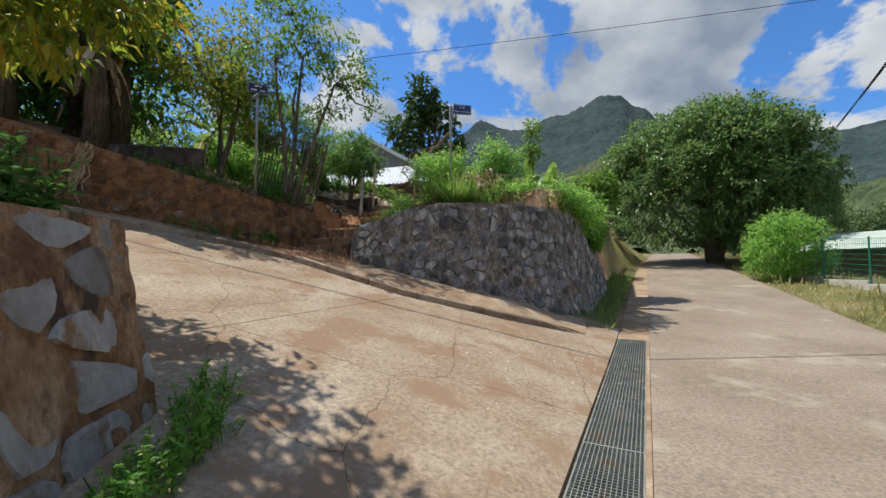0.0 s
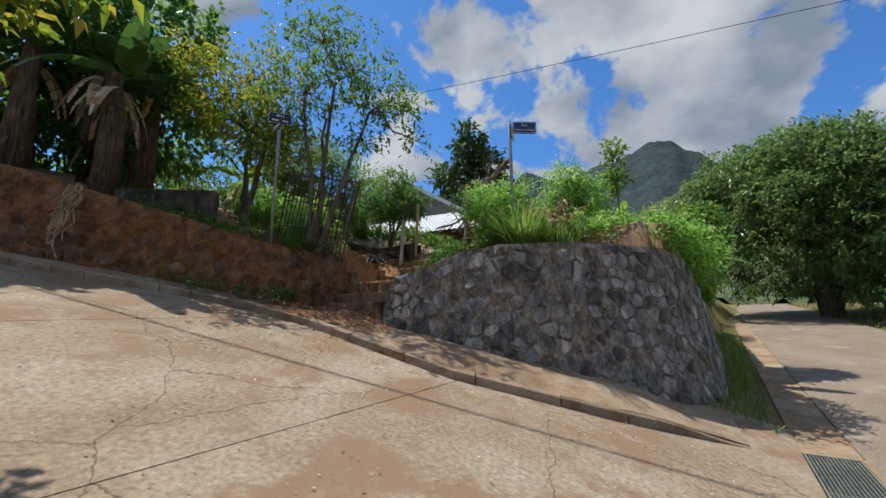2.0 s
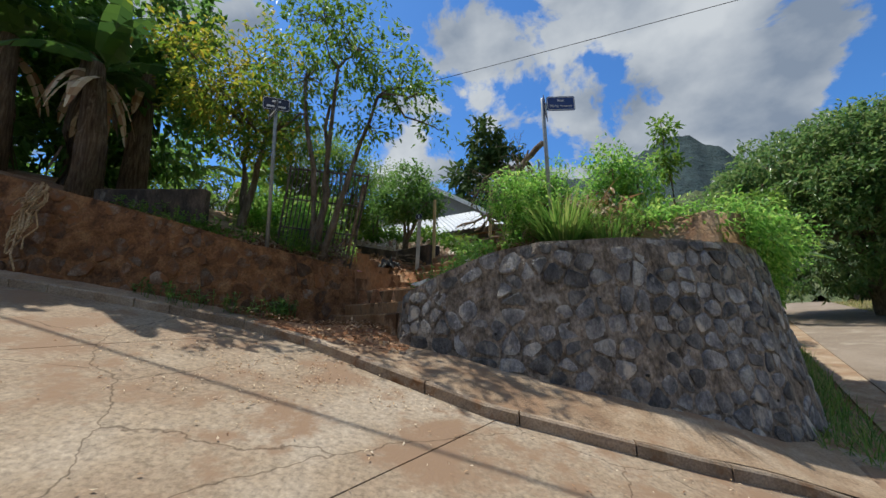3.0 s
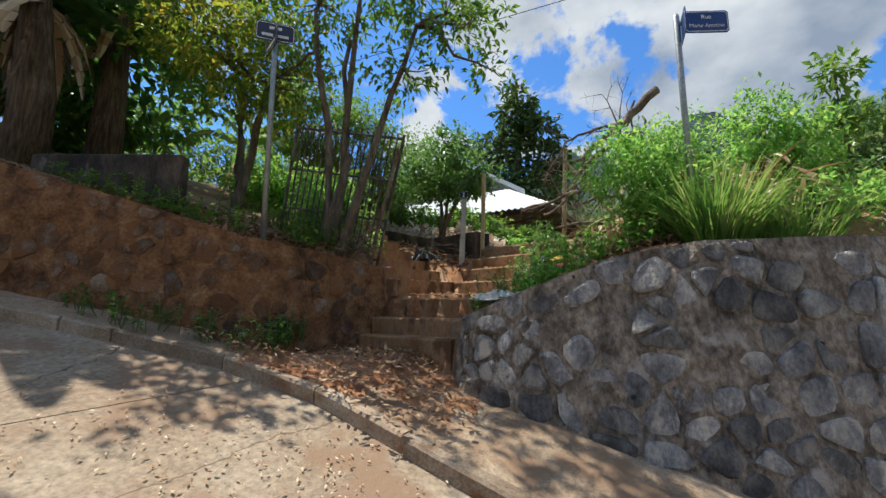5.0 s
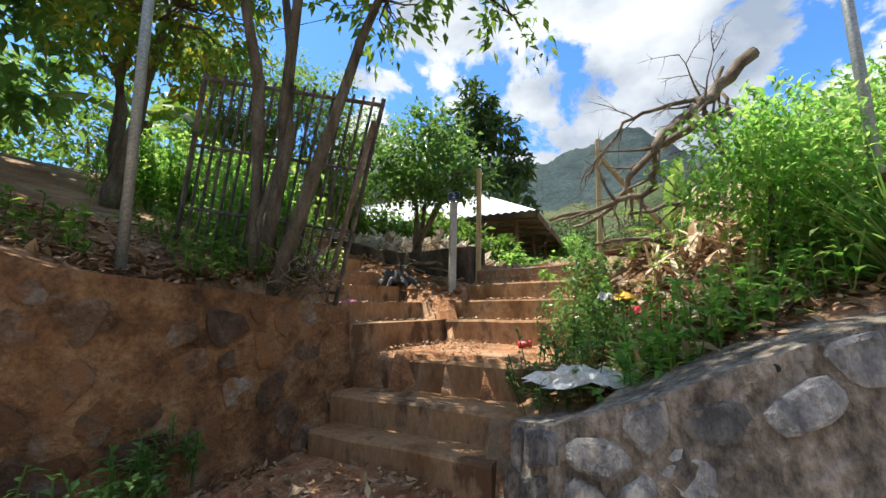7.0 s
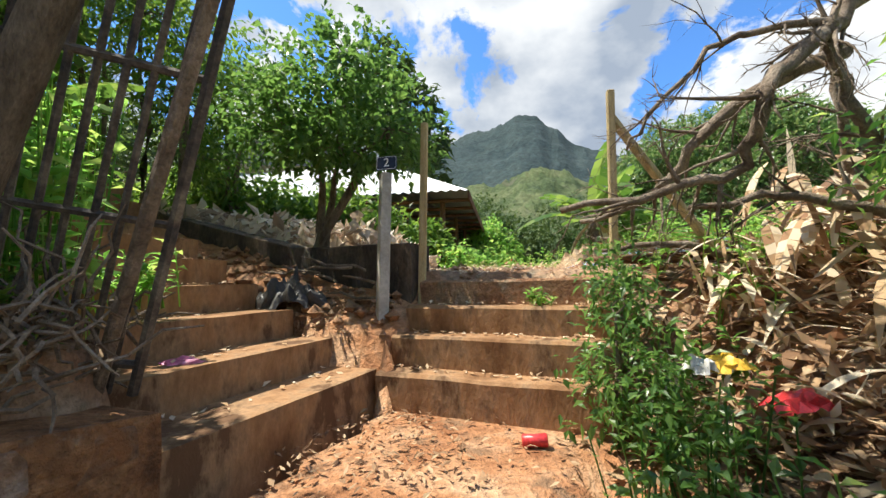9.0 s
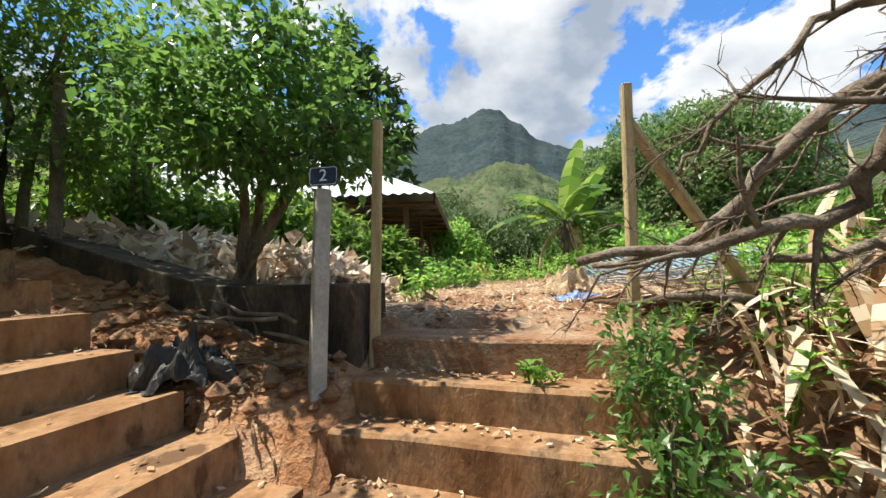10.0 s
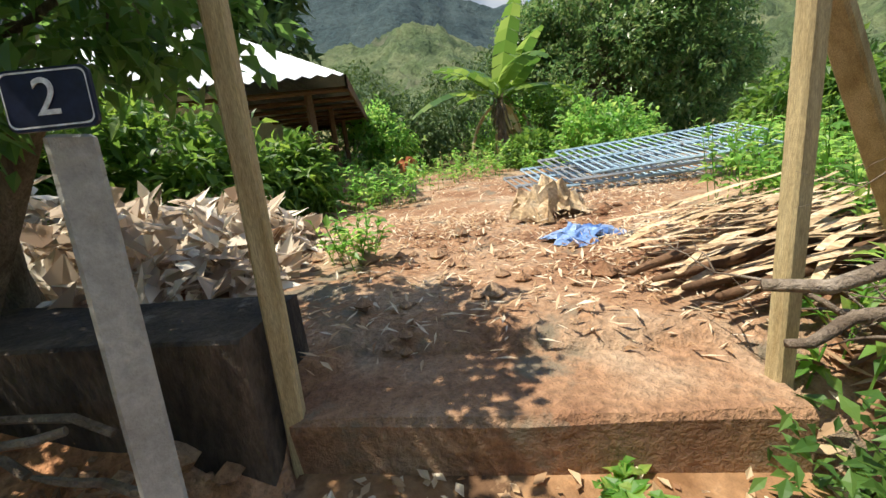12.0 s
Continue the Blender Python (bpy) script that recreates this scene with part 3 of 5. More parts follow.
road = tagged(strip("road", -14, 75, 0.0, 4.0, 0.0, M_ROAD, ds=0.8), "faded brownish asphalt lane climbing into the valley", "road", kind="structure")
KERB = [(-12.0, 5.9), (-7.5, 7.2), (-5.6, 7.8), (-4.0, 8.03), (-3.0, 7.95), (-1.96, 7.6), (-0.78, 7.22), (1.1, 7.22), (2.65, 7.4)]


def ramp_z(x, y):
    """The ramp runs out beneath the sidewalk."""
    for (x0, y0), (x1, y1) in zip(KERB, KERB[1:]):
        if x0 <= x <= x1 and y > y0 + (y1 - y0) * (x - x0) / (x1 - x0) + 0.5:
            return lower(x, y) - 0.3
    return lower(x, y)


ramp = tagged(new("driveway_ramp"), "sunlit worn concrete ramp with red soil stains and cracks", "driveway", kind="structure")
for c0, c1 in ((-3.9, -0.56), (-6.9, -3.912), (-9.9, -6.912), (-13.9, -9.912)):
    strip("slab", -14, 9.4 if c0 > -4 else 12.5, c0, c1, 0.0, M_RAMP, ramp, slope=ramp_z)
gutter = tagged(strip("gutter", 8.5, 60, -0.56, -0.004, -0.02, M_WALK, ds=0.6), "stained concrete gutter channel beside the lane", "gutter", kind="structure")
tagged(strip("grate_edge", -14, 8.47, -0.045, -0.004, 0.012, M_WALK), "pale concrete edge of the drain", "drain edge", kind="structure")
tagged(strip("channel_bed", -14, 8.47, -0.556, -0.05, -0.3, M_MORTAR_G, slope=lambda x, y: road_z(sc(x, y)[0])), "dark drain channel bed", "drain", kind="structure")

# the steel grating over the drain
grate = thing("drain_grate", (0, 0, 0), "grey-green steel grating over the roadside drain", "drain grate")
for k in range(9):
    g = Shape()
    s0, s1 = 8.46 - 1.2 * (k + 1) + 0.01, 8.46 - 1.2 * k

    def bar(sa, ca, sb, cb, w, h):
        xa, ya = xy_of(sa, ca); xb, yb = xy_of(sb, cb)
        za, zb = road_z(sa) + 0.005, road_z(sb) + 0.005
        d = Vector((xb - xa, yb - ya, 0)).normalized(); n = Vector((-d.y, d.x, 0)) * w / 2
        a, b = Vector((xa, ya, za)), Vector((xb, yb, zb)); t = Vector((0, 0, h))
        g.add([a - n - t, a + n - t, a + n, a - n, b - n - t, b + n - t, b + n, b - n], [(0, 1, 2, 3), (7, 6, 5, 4), (3, 2, 6, 7), (0, 3, 7, 4), (2, 1, 5, 6)])
    for i in range(31):
        s = s0 + (s1 - s0) * i / 30
        bar(s, -0.53, s, -0.055, 0.007 if 0 < i < 30 else 0.014, 0.03)
    for i in range(15):
        c = -0.53 + 0.475 * i / 14
        bar(s0, c, s1, c, 0.006 if 0 < i < 14 else 0.014, 0.025)
    g.make("grate_panel", grate, M_GRATE)

# kerb stones and the sidewalk behind them
BACK = [(-12.0, 6.5), (-7.5, 7.75), (-5.3, 8.4), (-4.1, 8.65), (-3.3, 9.9), (-2.1, 9.3), (-0.78, 8.5), (1.1, 8.5), (3.3, 9.2)]
kat, klen = polyline(KERB)
sidewalk = tagged(new("sidewalk"), "narrow raised concrete sidewalk dusted with red soil and leaves", "sidewalk", kind="structure")
sh = Shape()
for i in range(len(KERB) - 1):
    for q in range(6):
        k = (q + (1 if i == len(KERB) - 2 and q == 5 else 0)) / 6
        for r in range(6):
            f = r / 5
            kx, ky = (KERB[i][j] + (KERB[i + 1][j] - KERB[i][j]) * k for j in (0, 1))
            bx, by = (BACK[i][j] + (BACK[i + 1][j] - BACK[i][j]) * k for j in (0, 1))
            x, y = kx + (bx - kx) * (0.06 + 0.94 * f), ky + (by - ky) * (0.06 + 0.94 * f)
            lift = 0.11 - 0.10 * smooth(1.6, 2.65, x) + 0.16 * f * (1 - smooth(1.0, 2.6, x)) * (0.15 + 0.85 * smooth(-2.3, -1.2, x)) + 0.014 * noise.noise((x * 2, y * 2, 0))
            sh.v.append((x, y, min(lower(x, y) + lift, 1.96 + 0.22 * (1 - smooth(8.1, 8.75, y)) + 0.02 * noise.noise((x * 3, y * 3, 4)) if -4.3 < x < -1.9 else 9.0)))
cols = len(sh.v) // 6
sh.f = [(j * 6 + i, j * 6 + 6 + i, j * 6 + 7 + i, j * 6 + i + 1) for j in range(cols - 1) for i in range(5)]
paving = sh.make("paving", sidewalk, M_WALK, True)
paving.data.materials.append(M_EARTH)
for p in paving.data.polygons:
    if -4.0 < p.center.x < -1.9 and p.center.y > 8.15:
        p.material_index = 1
s = 0.0
while s < klen - 0.3:
    step = rnd(0.75, 1.05) if s > 7 else rnd(0.4, 0.6)
    e = min(klen, s + step - 0.014)
    sh = Shape()
    n = 3
    jig = rnd(-0.012, 0.012)
    for i in range(n + 1):
        ss = s + (e - s) * i / n
        x, y = kat(ss)
        xa, ya = kat(max(0, ss - 0.1)); xb, yb = kat(min(klen, ss + 0.1))
        d = Vector((xb - xa, yb - ya, 0)).normalized(); nn = Vector((-d.y, d.x, 0))
        h = 0.12 - 0.10 * smooth(1.6, 2.65, x)
        for off, dz in ((0.0, -0.1), (0.0, h - 0.02), (0.02, h), (0.125, h + 0.002), (0.14, -0.1)):
            q = Vector((x, y, 0)) + nn * (off + jig)
            sh.v.append((q.x, q.y, lower(x, y) + dz))
    sh.f = [(j * 5 + i, j * 5 + 5 + i, j * 5 + 6 + i, j * 5 + i + 1) for j in range(n) for i in range(4)] + [(0, 1, 2, 3, 4), (n * 5 + 4, n * 5 + 3, n * 5 + 2, n * 5 + 1, n * 5)]
    sh.make("kerb_stone", sidewalk, M_KERB)
    s += step

# ---- retaining walls ----
stone_wall("wall_right", [(-2.1, 8.95, 1.95, 2.35), (-1.95, 8.62, 1.9, 2.4), (-1.4, 8.35, 1.68, 2.62), (-0.77, 8.2, 1.48, 2.85), (-0.1, 8.12, 1.3, 2.96), (1.0, 8.14, 0.98, 2.98), (2.0, 8.4, 0.72, 2.96), (2.8, 8.8, 0.58, 2.95),
                          (3.4, 9.35, 0.5, 2.93), (3.9, 10.1, 0.5, 2.7), (4.5, 11.3, 0.6, 2.1), (5.6, 13.5, 0.8, 1.6)],
           0.16, 0.4, M_MORTAR_G, M_STONE_G, "grey rubble stone retaining wall, curved and leaning back", 0.27, 0.026, 0.016, skip=0.1)
stone_wall("wall_left", [(-12.0, 6.45, 3.4, 5.6), (-9.0, 7.15, 2.95, 4.62), (-7.5, 7.55, 2.62, 4.16), (-6.3, 7.95, 2.4, 3.82), (-5.2, 8.2, 2.22, 3.48), (-4.2, 8.4, 2.0, 3.16), (-3.95, 8.55, 1.97, 3.13), (-3.55, 9.3, 1.9, 3.05), (-3.3, 9.85, 2.0, 2.98), (-3.2, 10.05, 2.1, 2.95)],
           0.08, 0.35, M_MORTAR_R, M_STONE_R, "stone retaining wall stained with red earth", 0.27, 0.012, 0.02, skip=0.3)
stone_wall("wall_near", [(-10.0, 3.6, 2.4, 3.4), (-5.5, 3.1, 1.2, 2.4), (-3.0, 2.95, 0.6, 1.86), (-1.98, 2.78, 0.4, 1.82), (-1.78, 2.6, 0.35, 1.82), (-1.72, 1.6, 0.2, 1.82), (-1.72, 0.0, -0.2, 1.8), (-1.7, -4.0, -0.8, 1.75)],
           0.19, 0.4, M_MORTAR_N, M_STONE_N, "ochre mortar wall with pale flat stones and a rough cap", 0.44, 0.008, 0.022, flip=-1)

# drain pipes through the stone wall
wat, wlen = polyline([(-1.95, 8.62, 1.9), (-0.77, 8.2, 1.48), (1.0, 8.14, 0.98), (2.8, 8.8, 0.58)])
for k in range(11):
    s_ = 0.5 + 0.42 * k
    x, y, z = wat(s_)
    xa, ya, _ = wat(s_ - 0.2); xb, yb, _ = wat(s_ + 0.2)
    n_ = Vector((yb - ya, xa - xb, 0)).normalized()
    h_ = 0.35 + (0.75 if k % 2 else 0.0)
    q_ = Vector((x, y, z + h_)) - n_ * 0.16 * h_
    sh = Shape(); sh.tube([q_ - n_ * 0.08, q_ + n_ * 0.035], 0.018, 8)
    tagged(sh.make("weep_pipe", None, M_CABLE), "short black drain pipe set in the stone wall", "drain pipe", "weep pipes")

# earth held by the mortar wall
bed = Shape()
for j in range(22):
    for i in range(18):
        x, y = -12.0 + 9.75 * i / 17, -4.0 + (6.62 + 0.11 * (17 - i) / 2) * j / 21
        bed.v.append((x, y, 1.74 + 0.16 * max(0, -2.6 - x) + 0.05 * noise.noise((x * 1.5, y * 1.5, 2))))
bed.f = [(j * 18 + i, j * 18 + i + 1, j * 18 + 19 + i, j * 18 + 18 + i) for j in range(21) for i in range(17)]
tagged(bed.make("ground_bed", None, M_DIRT, True, "structure"), "raised earth bed behind the mortar wall", "ground")

# ---- steps ----
steps = tagged(new("stairs"), "mud-stained concrete steps forking into two flights, littered with leaves", "stairs", kind="structure")


def step_block(cx, cy, z0, z1, length, depth, turn, material=M_STEP):
    sh = Shape()
    n = 8
    b = 0.018
    prof = [(-depth / 2, z0), (-depth / 2, z1 - b), (-depth / 2 + b, z1), (depth / 2, z1), (depth / 2, z0)]
    m = pose(cx, cy, 0, 0, 0, turn)
    for i in range(n + 1):
        x = -length / 2 + length * i / n
        for j, (y, z) in enumerate(prof):
            w = 0.012 * noise.noise((x * 3 + cx, z * 4, cy * 2 + j)) if j in (1, 2, 3) else 0
            sh.v.append(tuple(m @ Vector((x, y + w, z + w * 0.7))))
    sh.f = [(j * 5 + i, j * 5 + 5 + i, j * 5 + 6 + i, j * 5 + i + 1) for j in range(n) for i in range(4)] + [(0, 1, 2, 3, 4), tuple(n * 5 + j for j in (4, 3, 2, 1, 0))]
    sh.make("step", steps, material)


for k, (z0, z1, xl, yl) in enumerate(((1.6, 2.12, -3.28, 9.52), (1.9, 2.31, -3.22, 9.77), (2.05, 2.545, -2.95, 10.02))):
    L = (1.35, 1.5, 1.5)[k]
    d = 0.5 if k < 2 else 0.36
    ax, ay = 0.9, -0.435
    cx, cy = xl + ax * (L / 2 - 0.1) + 0.435 * d / 2, yl + ay * (L / 2 - 0.1) + 0.9 * d / 2
    step_block(cx, cy, z0, z1, L, d, -25.8)
TURN_UV = -34.0
for k, (v, z1) in enumerate(((7.84, 2.81), (8.05, 3.02), (8.27, 3.21), (8.50, 3.40))):
    d = 0.34 if k < 3 else 0.5
    x, y = of_uv(-7.56, v + d / 2)
    step_block(x, y, z1 - 0.5, z1, 1.46, d, TURN_UV, M_DIRT if k == 3 else M_STEP)
for k in range(9):
    z1 = 2.81 + 0.195 * k
    u = -8.33 - 0.36 * k
    x, y = of_uv(u - 0.25, 7.2)
    step_block(x, y, z1 - 0.55, z1, 1.42, 0.5, TURN_UV - 90)

# low blackened wall beside the entrance
lw = Shape()
for k in range(13):
    d = 0.42 * k
    top = 3.71 + 0.25 * max(0, d - 1.15)
    for v, z in ((8.45, top - 1.2), (8.45, top - 0.01), (8.46, top), (8.8, top), (8.81, top - 1.2)):
        x, y = of_uv(-8.34 - d, v)
        lw.v.append((x, y, z + 0.012 * noise.noise((d * 3, v, z))))
lw.f = [(j * 5 + i, j * 5 + i + 1, j * 5 + 6 + i, j * 5 + 5 + i) for j in range(12) for i in range(4)] + [(4, 3, 2, 1, 0), tuple(60 + j for j in range(5))]
ob = lw.make("wall_low", None, M_DARKWALL, kind="structure")
tagged(ob, "low dark weathered concrete wall beside the yard entrance", "garden wall")

# ---- mountains ----
RIDGE = [(-180, 0.20), (-70, 0.22), (-40, 0.24), (-20, 0.26), (-9, 0.28), (0, 0.31), (3, 0.355), (5.5, 0.385), (8, 0.365), (12, 0.36), (16, 0.38), (20, 0.395), (22, 0.415), (24.5, 0.41), (27, 0.375), (30, 0.33),
         (36, 0.28), (42, 0.26), (47, 0.255), (51, 0.26), (60, 0.27), (80, 0.25), (180, 0.20)]


def ridge(a):
    for (a0, h0), (a1, h1) in zip(RIDGE, RIDGE[1:]):
        if a0 <= a <= a1:
            return h0 + (h1 - h0) * smooth(0, 1, (a - a0) / (a1 - a0))
    return 0.2


def slope_mesh(name, r0, r1, scale, material, label, rough, seed, step=0.5, rows=34):
    vs, fs = [], []
    angles = [-180 + step * 2.5 * i for i in range(int(120 / (step * 2.5)))] + [-60 + step * i for i in range(int(160 / step))] + [100 + step * 2.5 * i for i in range(int(80 / (step * 2.5)) + 1)]
    for a in angles:
        for j in range(rows):
            k = j / (rows - 1)
            r = r0 + (r1 - r0) * k
            x, y = r * math.sin(radians(a)), r * math.cos(radians(a))
            h = scale(a) * r1 * (k ** 1.25)
            p = Vector((x, y, 0)) / r1
            h += rough * r1 * k * (noise.noise(p * 9 + Vector((seed, 0, 0))) + 0.5 * noise.noise(p * 24) + 0.25 * noise.noise(p * 70)) * (0.25 + 0.75 * (1 - k))
            h += rough * r1 * 0.10 * noise.noise(p * 160)
            vs.append((x, y, 4 + h))
    for i in range(len(angles) - 1):
        for j in range(rows - 1):
            q = i * rows + j
            fs.append((q, q + 1, q + rows + 1, q + rows))
    ob = new(name, mesh(name, vs, fs, material, True))
    return tagged(ob, label, "mountain", kind="structure")


slope_mesh("backdrop_peak", 300, 820, lambda a: ridge(a) * 1.0, M_FARPEAK, "dark green mountain ridge, haze put into its colour, with a rounded rocky peak", 0.05, 3, 0.4, 40)
slope_mesh("backdrop_hills", 70, 330, lambda a: 0.64 * ridge(a) + 0.015 * math.sin(a * 0.21 + 1.2), M_FARWOOD, "sunlit scrub-covered lower hills", 0.085, 8, 0.4, 44)

# ---- trees and bushes ----
clumps = []
for k in range(85):
    d = rvec()
    if d.z < -0.25:
        d.z = -d.z
    r = rnd(0.9, 1.9)
    clumps.append(((18.4 + d.x * 5.5, 27.3 + d.y * 5.2, 7.7 + d.z * 4.3), (r, r, r * 0.72)))
tree("mango_tree", "huge dome-shaped mango tree with dense dark glossy leaves", "tree", (18.7, 27.0, 1.8), [(18.6, 27.2, 6.5), (17.6, 26.6, 6.2), (19.8, 27.4, 6.4)],
     [((18.4, 27.3, 7.6), (5.4, 5.2, 4.2))] + clumps + [((14.6, 25.5, 5.8), (3.2, 3, 2.7)), ((22.6, 27.5, 6.0), (3.6, 3.5, 3.2)), ((18.0, 23.2, 6.2), (3.6, 2.6, 3.0)), ((20.5, 24.0, 5.4), (3.0, 2.6, 2.6)), ((25.5, 29.5, 5.0), (3.6, 3.4, 3.0))],
     8200, 11, 0.32, L_MANGO, 0.42, 0.42, 30, shell=0.9, aspect=0.36)
tree("round_shrub", "bright green round shrub at the roadside", "shrub", (14.5, 16.7, 1.1), [(14.5, 16.7, 2.2)], [((14.5, 16.7, 2.75), (1.4, 1.4, 1.2)), ((13.7, 16.5, 2.0), (1.0, 1, 0.9)), ((15.3, 16.8, 2.0), (1.0, 1, 0.9)), ((14.2, 16.3, 3.3), (0.8, 0.8, 0.7))], 1300, 10, 0.13, L_LIGHT, 0.08, 0.25, 10, shell=0.7)
tree("fruit_tree", "slim multi-stemmed tree with feathery light foliage", "tree", (-3.85, 9.72, 3.08), [(-4.2, 9.65, 6.6), (-3.55, 9.72, 6.9), (-2.75, 9.75, 6.2), (-3.75, 9.85, 6.2)],
     [((-4.3, 9.9, 6.9), (1.2, 1.0, 0.8)), ((-3.2, 9.8, 7.3), (1.2, 1.1, 0.75)), ((-2.4, 10.0, 6.5), (0.85, 0.7, 0.4)), ((-5.1, 10.2, 6.0), (0.9, 0.9, 0.7)), ((-2.9, 9.8, 5.6), (0.6, 0.6, 0.35)), ((-1.75, 10.2, 5.7), (0.42, 0.4, 0.3)), ((-3.9, 9.8, 8.1), (1.2, 1.1, 0.7)), ((-2.0, 9.7, 6.1), (0.5, 0.5, 0.3))],
     500, 12, 0.125, L_TREE, 0.055, 0.24, 120, shell=0.25, gaps=0.15)
tree("yellow_leaved_tree", "small tree with yellowish green leaves on the bank", "tree", (-6.2, 10.8, 3.9), [(-6.2, 10.8, 6.5), (-5.6, 10.6, 6.2)],
     [((-6.3, 10.6, 6.6), (1.3, 1.1, 1.0)), ((-5.4, 10.4, 6.0), (1.0, 0.9, 0.8)), ((-6.9, 10.6, 7.6), (1.4, 1.2, 0.9)), ((-5.8, 10.5, 7.8), (1.3, 1.2, 0.9)), ((-5.7, 9.2, 6.3), (0.9, 0.7, 0.5)), ((-6.3, 8.8, 7.2), (0.7, 0.6, 0.35))], 600, 11, 0.13, L_YELLOW, 0.08, 0.28, 40, shell=0.3)
tree("overhanging_tree", "tree with drooping yellow-green leaves leaning over the ramp", "tree", (-5.0, 2.3, 1.9), [(-4.5, 3.6, 4.4), (-4.1, 3.2, 4.6)],
     [((-4.5, 4.1, 4.2), (0.9, 0.7, 0.5)), ((-3.7, 4.0, 4.5), (0.8, 0.7, 0.4)), ((-5.4, 4.4, 4.5), (1.0, 0.8, 0.6)), ((-4.6, 3.6, 5.2), (1.3, 1.0, 0.6)), ((-3.4, 3.4, 5.2), (1.0, 0.9, 0.4)), ((-2.6, 3.0, 4.9), (0.9, 0.7, 0.35))], 520, 10, 0.17, L_YELLOW, 0.06, 0.26, 40, shell=0.3, droop=0.4)
tree("breadfruit_tree", "tall dark tree with big lobed leaves behind the house", "tree", (-1.5, 27.0, 4.0), [(-1.5, 27, 13.5)],
     [((-1.5, 27, 13.6), (1.1, 1, 1.6)), ((-2.6, 27, 11.2), (1.5, 1.2, 1.0)), ((-0.4, 27, 12.2), (1.3, 1, 0.9)), ((0.3, 27, 10.3), (1.2, 1, 1.0)), ((-3.0, 26.6, 8.6), (2.2, 1.6, 1.5)), ((-0.6, 26.8, 8.4), (2.0, 1.5, 1.5))], 620, 7, 0.55, L_FAR, 0.2, 0.5, 20, shell=0.35)
tree("guava_tree", "small bushy tree with dark glossy leaves over the gate post", "tree", (-3.0, 12.75, 3.5), [(-2.8, 12.4, 4.6), (-3.0, 12.5, 4.9)],
     [((-2.95, 12.5, 5.15), (0.9, 0.75, 0.6)), ((-2.35, 12.2, 4.85), (0.55, 0.5, 0.45)), ((-3.35, 12.5, 4.9), (0.5, 0.5, 0.4)), ((-2.75, 12.3, 5.55), (0.6, 0.5, 0.4)), ((-2.8, 12.1, 4.62), (0.65, 0.4, 0.32))], 580, 10, 0.085, L_DARK, 0.045, 0.18, 60, shell=0.25, aspect=0.65)
for x, y, z, h in ((-5.0, 13.6, 4.1, 2.6), (-5.9, 14.0, 4.3, 3.0), (-6.9, 13.4, 4.4, 3.2), (-4.4, 14.6, 4.2, 2.2), (-7.9, 14.4, 4.7, 3.6)):
    tree("thicket_tree", "thin shaded tree of the thicket behind the low wall", "tree", (x, y, z - 0.3), [(x + rnd(-.3, .3), y, z + h), (x + rnd(-.6, .6), y + 0.2, z + h * 0.8)],
         [((x, y, z + h), (0.9, 0.85, 0.65)), ((x + rnd(-.5, .5), y, z + h * 0.62), (0.8, 0.7, 0.5)), ((x + rnd(-.6, .6), y, z + h * 0.32), (0.55, 0.5, 0.35))], 460, 10, 0.1, L_TREE, 0.04, 0.24, 45, "thicket trees", shell=0.1)
# bushes on the mound behind the stone wall
tree("leafy_bush", "bright leafy bush spilling over the stone wall", "bush", (2.5, 9.8, 3.0), [(2.5, 9.7, 3.4)], [((2.5, 9.7, 3.35), (1.05, 0.75, 0.42)), ((3.4, 10.1, 3.2), (0.7, 0.8, 0.4)), ((1.6, 9.4, 3.35), (0.6, 0.5, 0.32)), ((3.7, 10.9, 2.9), (0.7, 0.9, 0.5))], 900, 11, 0.09, L_LIGHT, 0.03, 0.18, 30, shell=0.3)
tree("tall_shrub", "upright leafy shrub on the mound", "bush", (1.3, 10.0, 3.2), [(1.35, 10.0, 4.5), (1.7, 10.1, 4.3)], [((1.3, 10.0, 4.45), (0.45, 0.45, 0.55)), ((1.75, 10.1, 4.2), (0.42, 0.4, 0.5)), ((0.95, 10.0, 3.9), (0.4, 0.4, 0.45))], 420, 12, 0.08, L_LIGHT, 0.025, 0.17, 30, shell=0.2)
tree("slender_sapling", "slender sapling with tiers of leaves", "sapling", (2.35, 10.35, 3.1), [(2.35, 10.35, 5.45)], [((2.35, 10.35, 5.2), (0.22, 0.22, 0.35)), ((2.35, 10.35, 4.6), (0.3, 0.3, 0.3))], 60, 9, 0.13, L_TREE, 0.018, 0.15, 15, shell=0.2)
tree("feathery_bush", "light green feathery bush beside the sign post", "bush", (-0.35, 9.3, 3.1), [(-0.3, 9.3, 3.9), (0.0, 9.4, 4.0)], [((-0.35, 9.3, 3.85), (0.55, 0.5, 0.45)), ((0.2, 9.5, 4.1), (0.5, 0.45, 0.4)), ((0.0, 9.2, 3.5), (0.5, 0.4, 0.35))], 620, 12, 0.065, L_LIGHT, 0.02, 0.15, 30, shell=0.15)
tree("weed_bush", "dense weeds growing over the edge of the steps", "bush", (-1.33, 10.35, 2.6), [(-1.28, 10.35, 3.2)], [((-1.3, 10.3, 2.9), (0.3, 0.34, 0.36)), ((-1.15, 10.55, 3.3), (0.22, 0.24, 0.32)), ((-1.1, 10.0, 2.8), (0.32, 0.32, 0.28)), ((-1.0, 10.75, 3.3), (0.2, 0.2, 0.25))], 210, 10, 0.065, L_DARK, 0.012, 0.12, 25, shell=0.2)
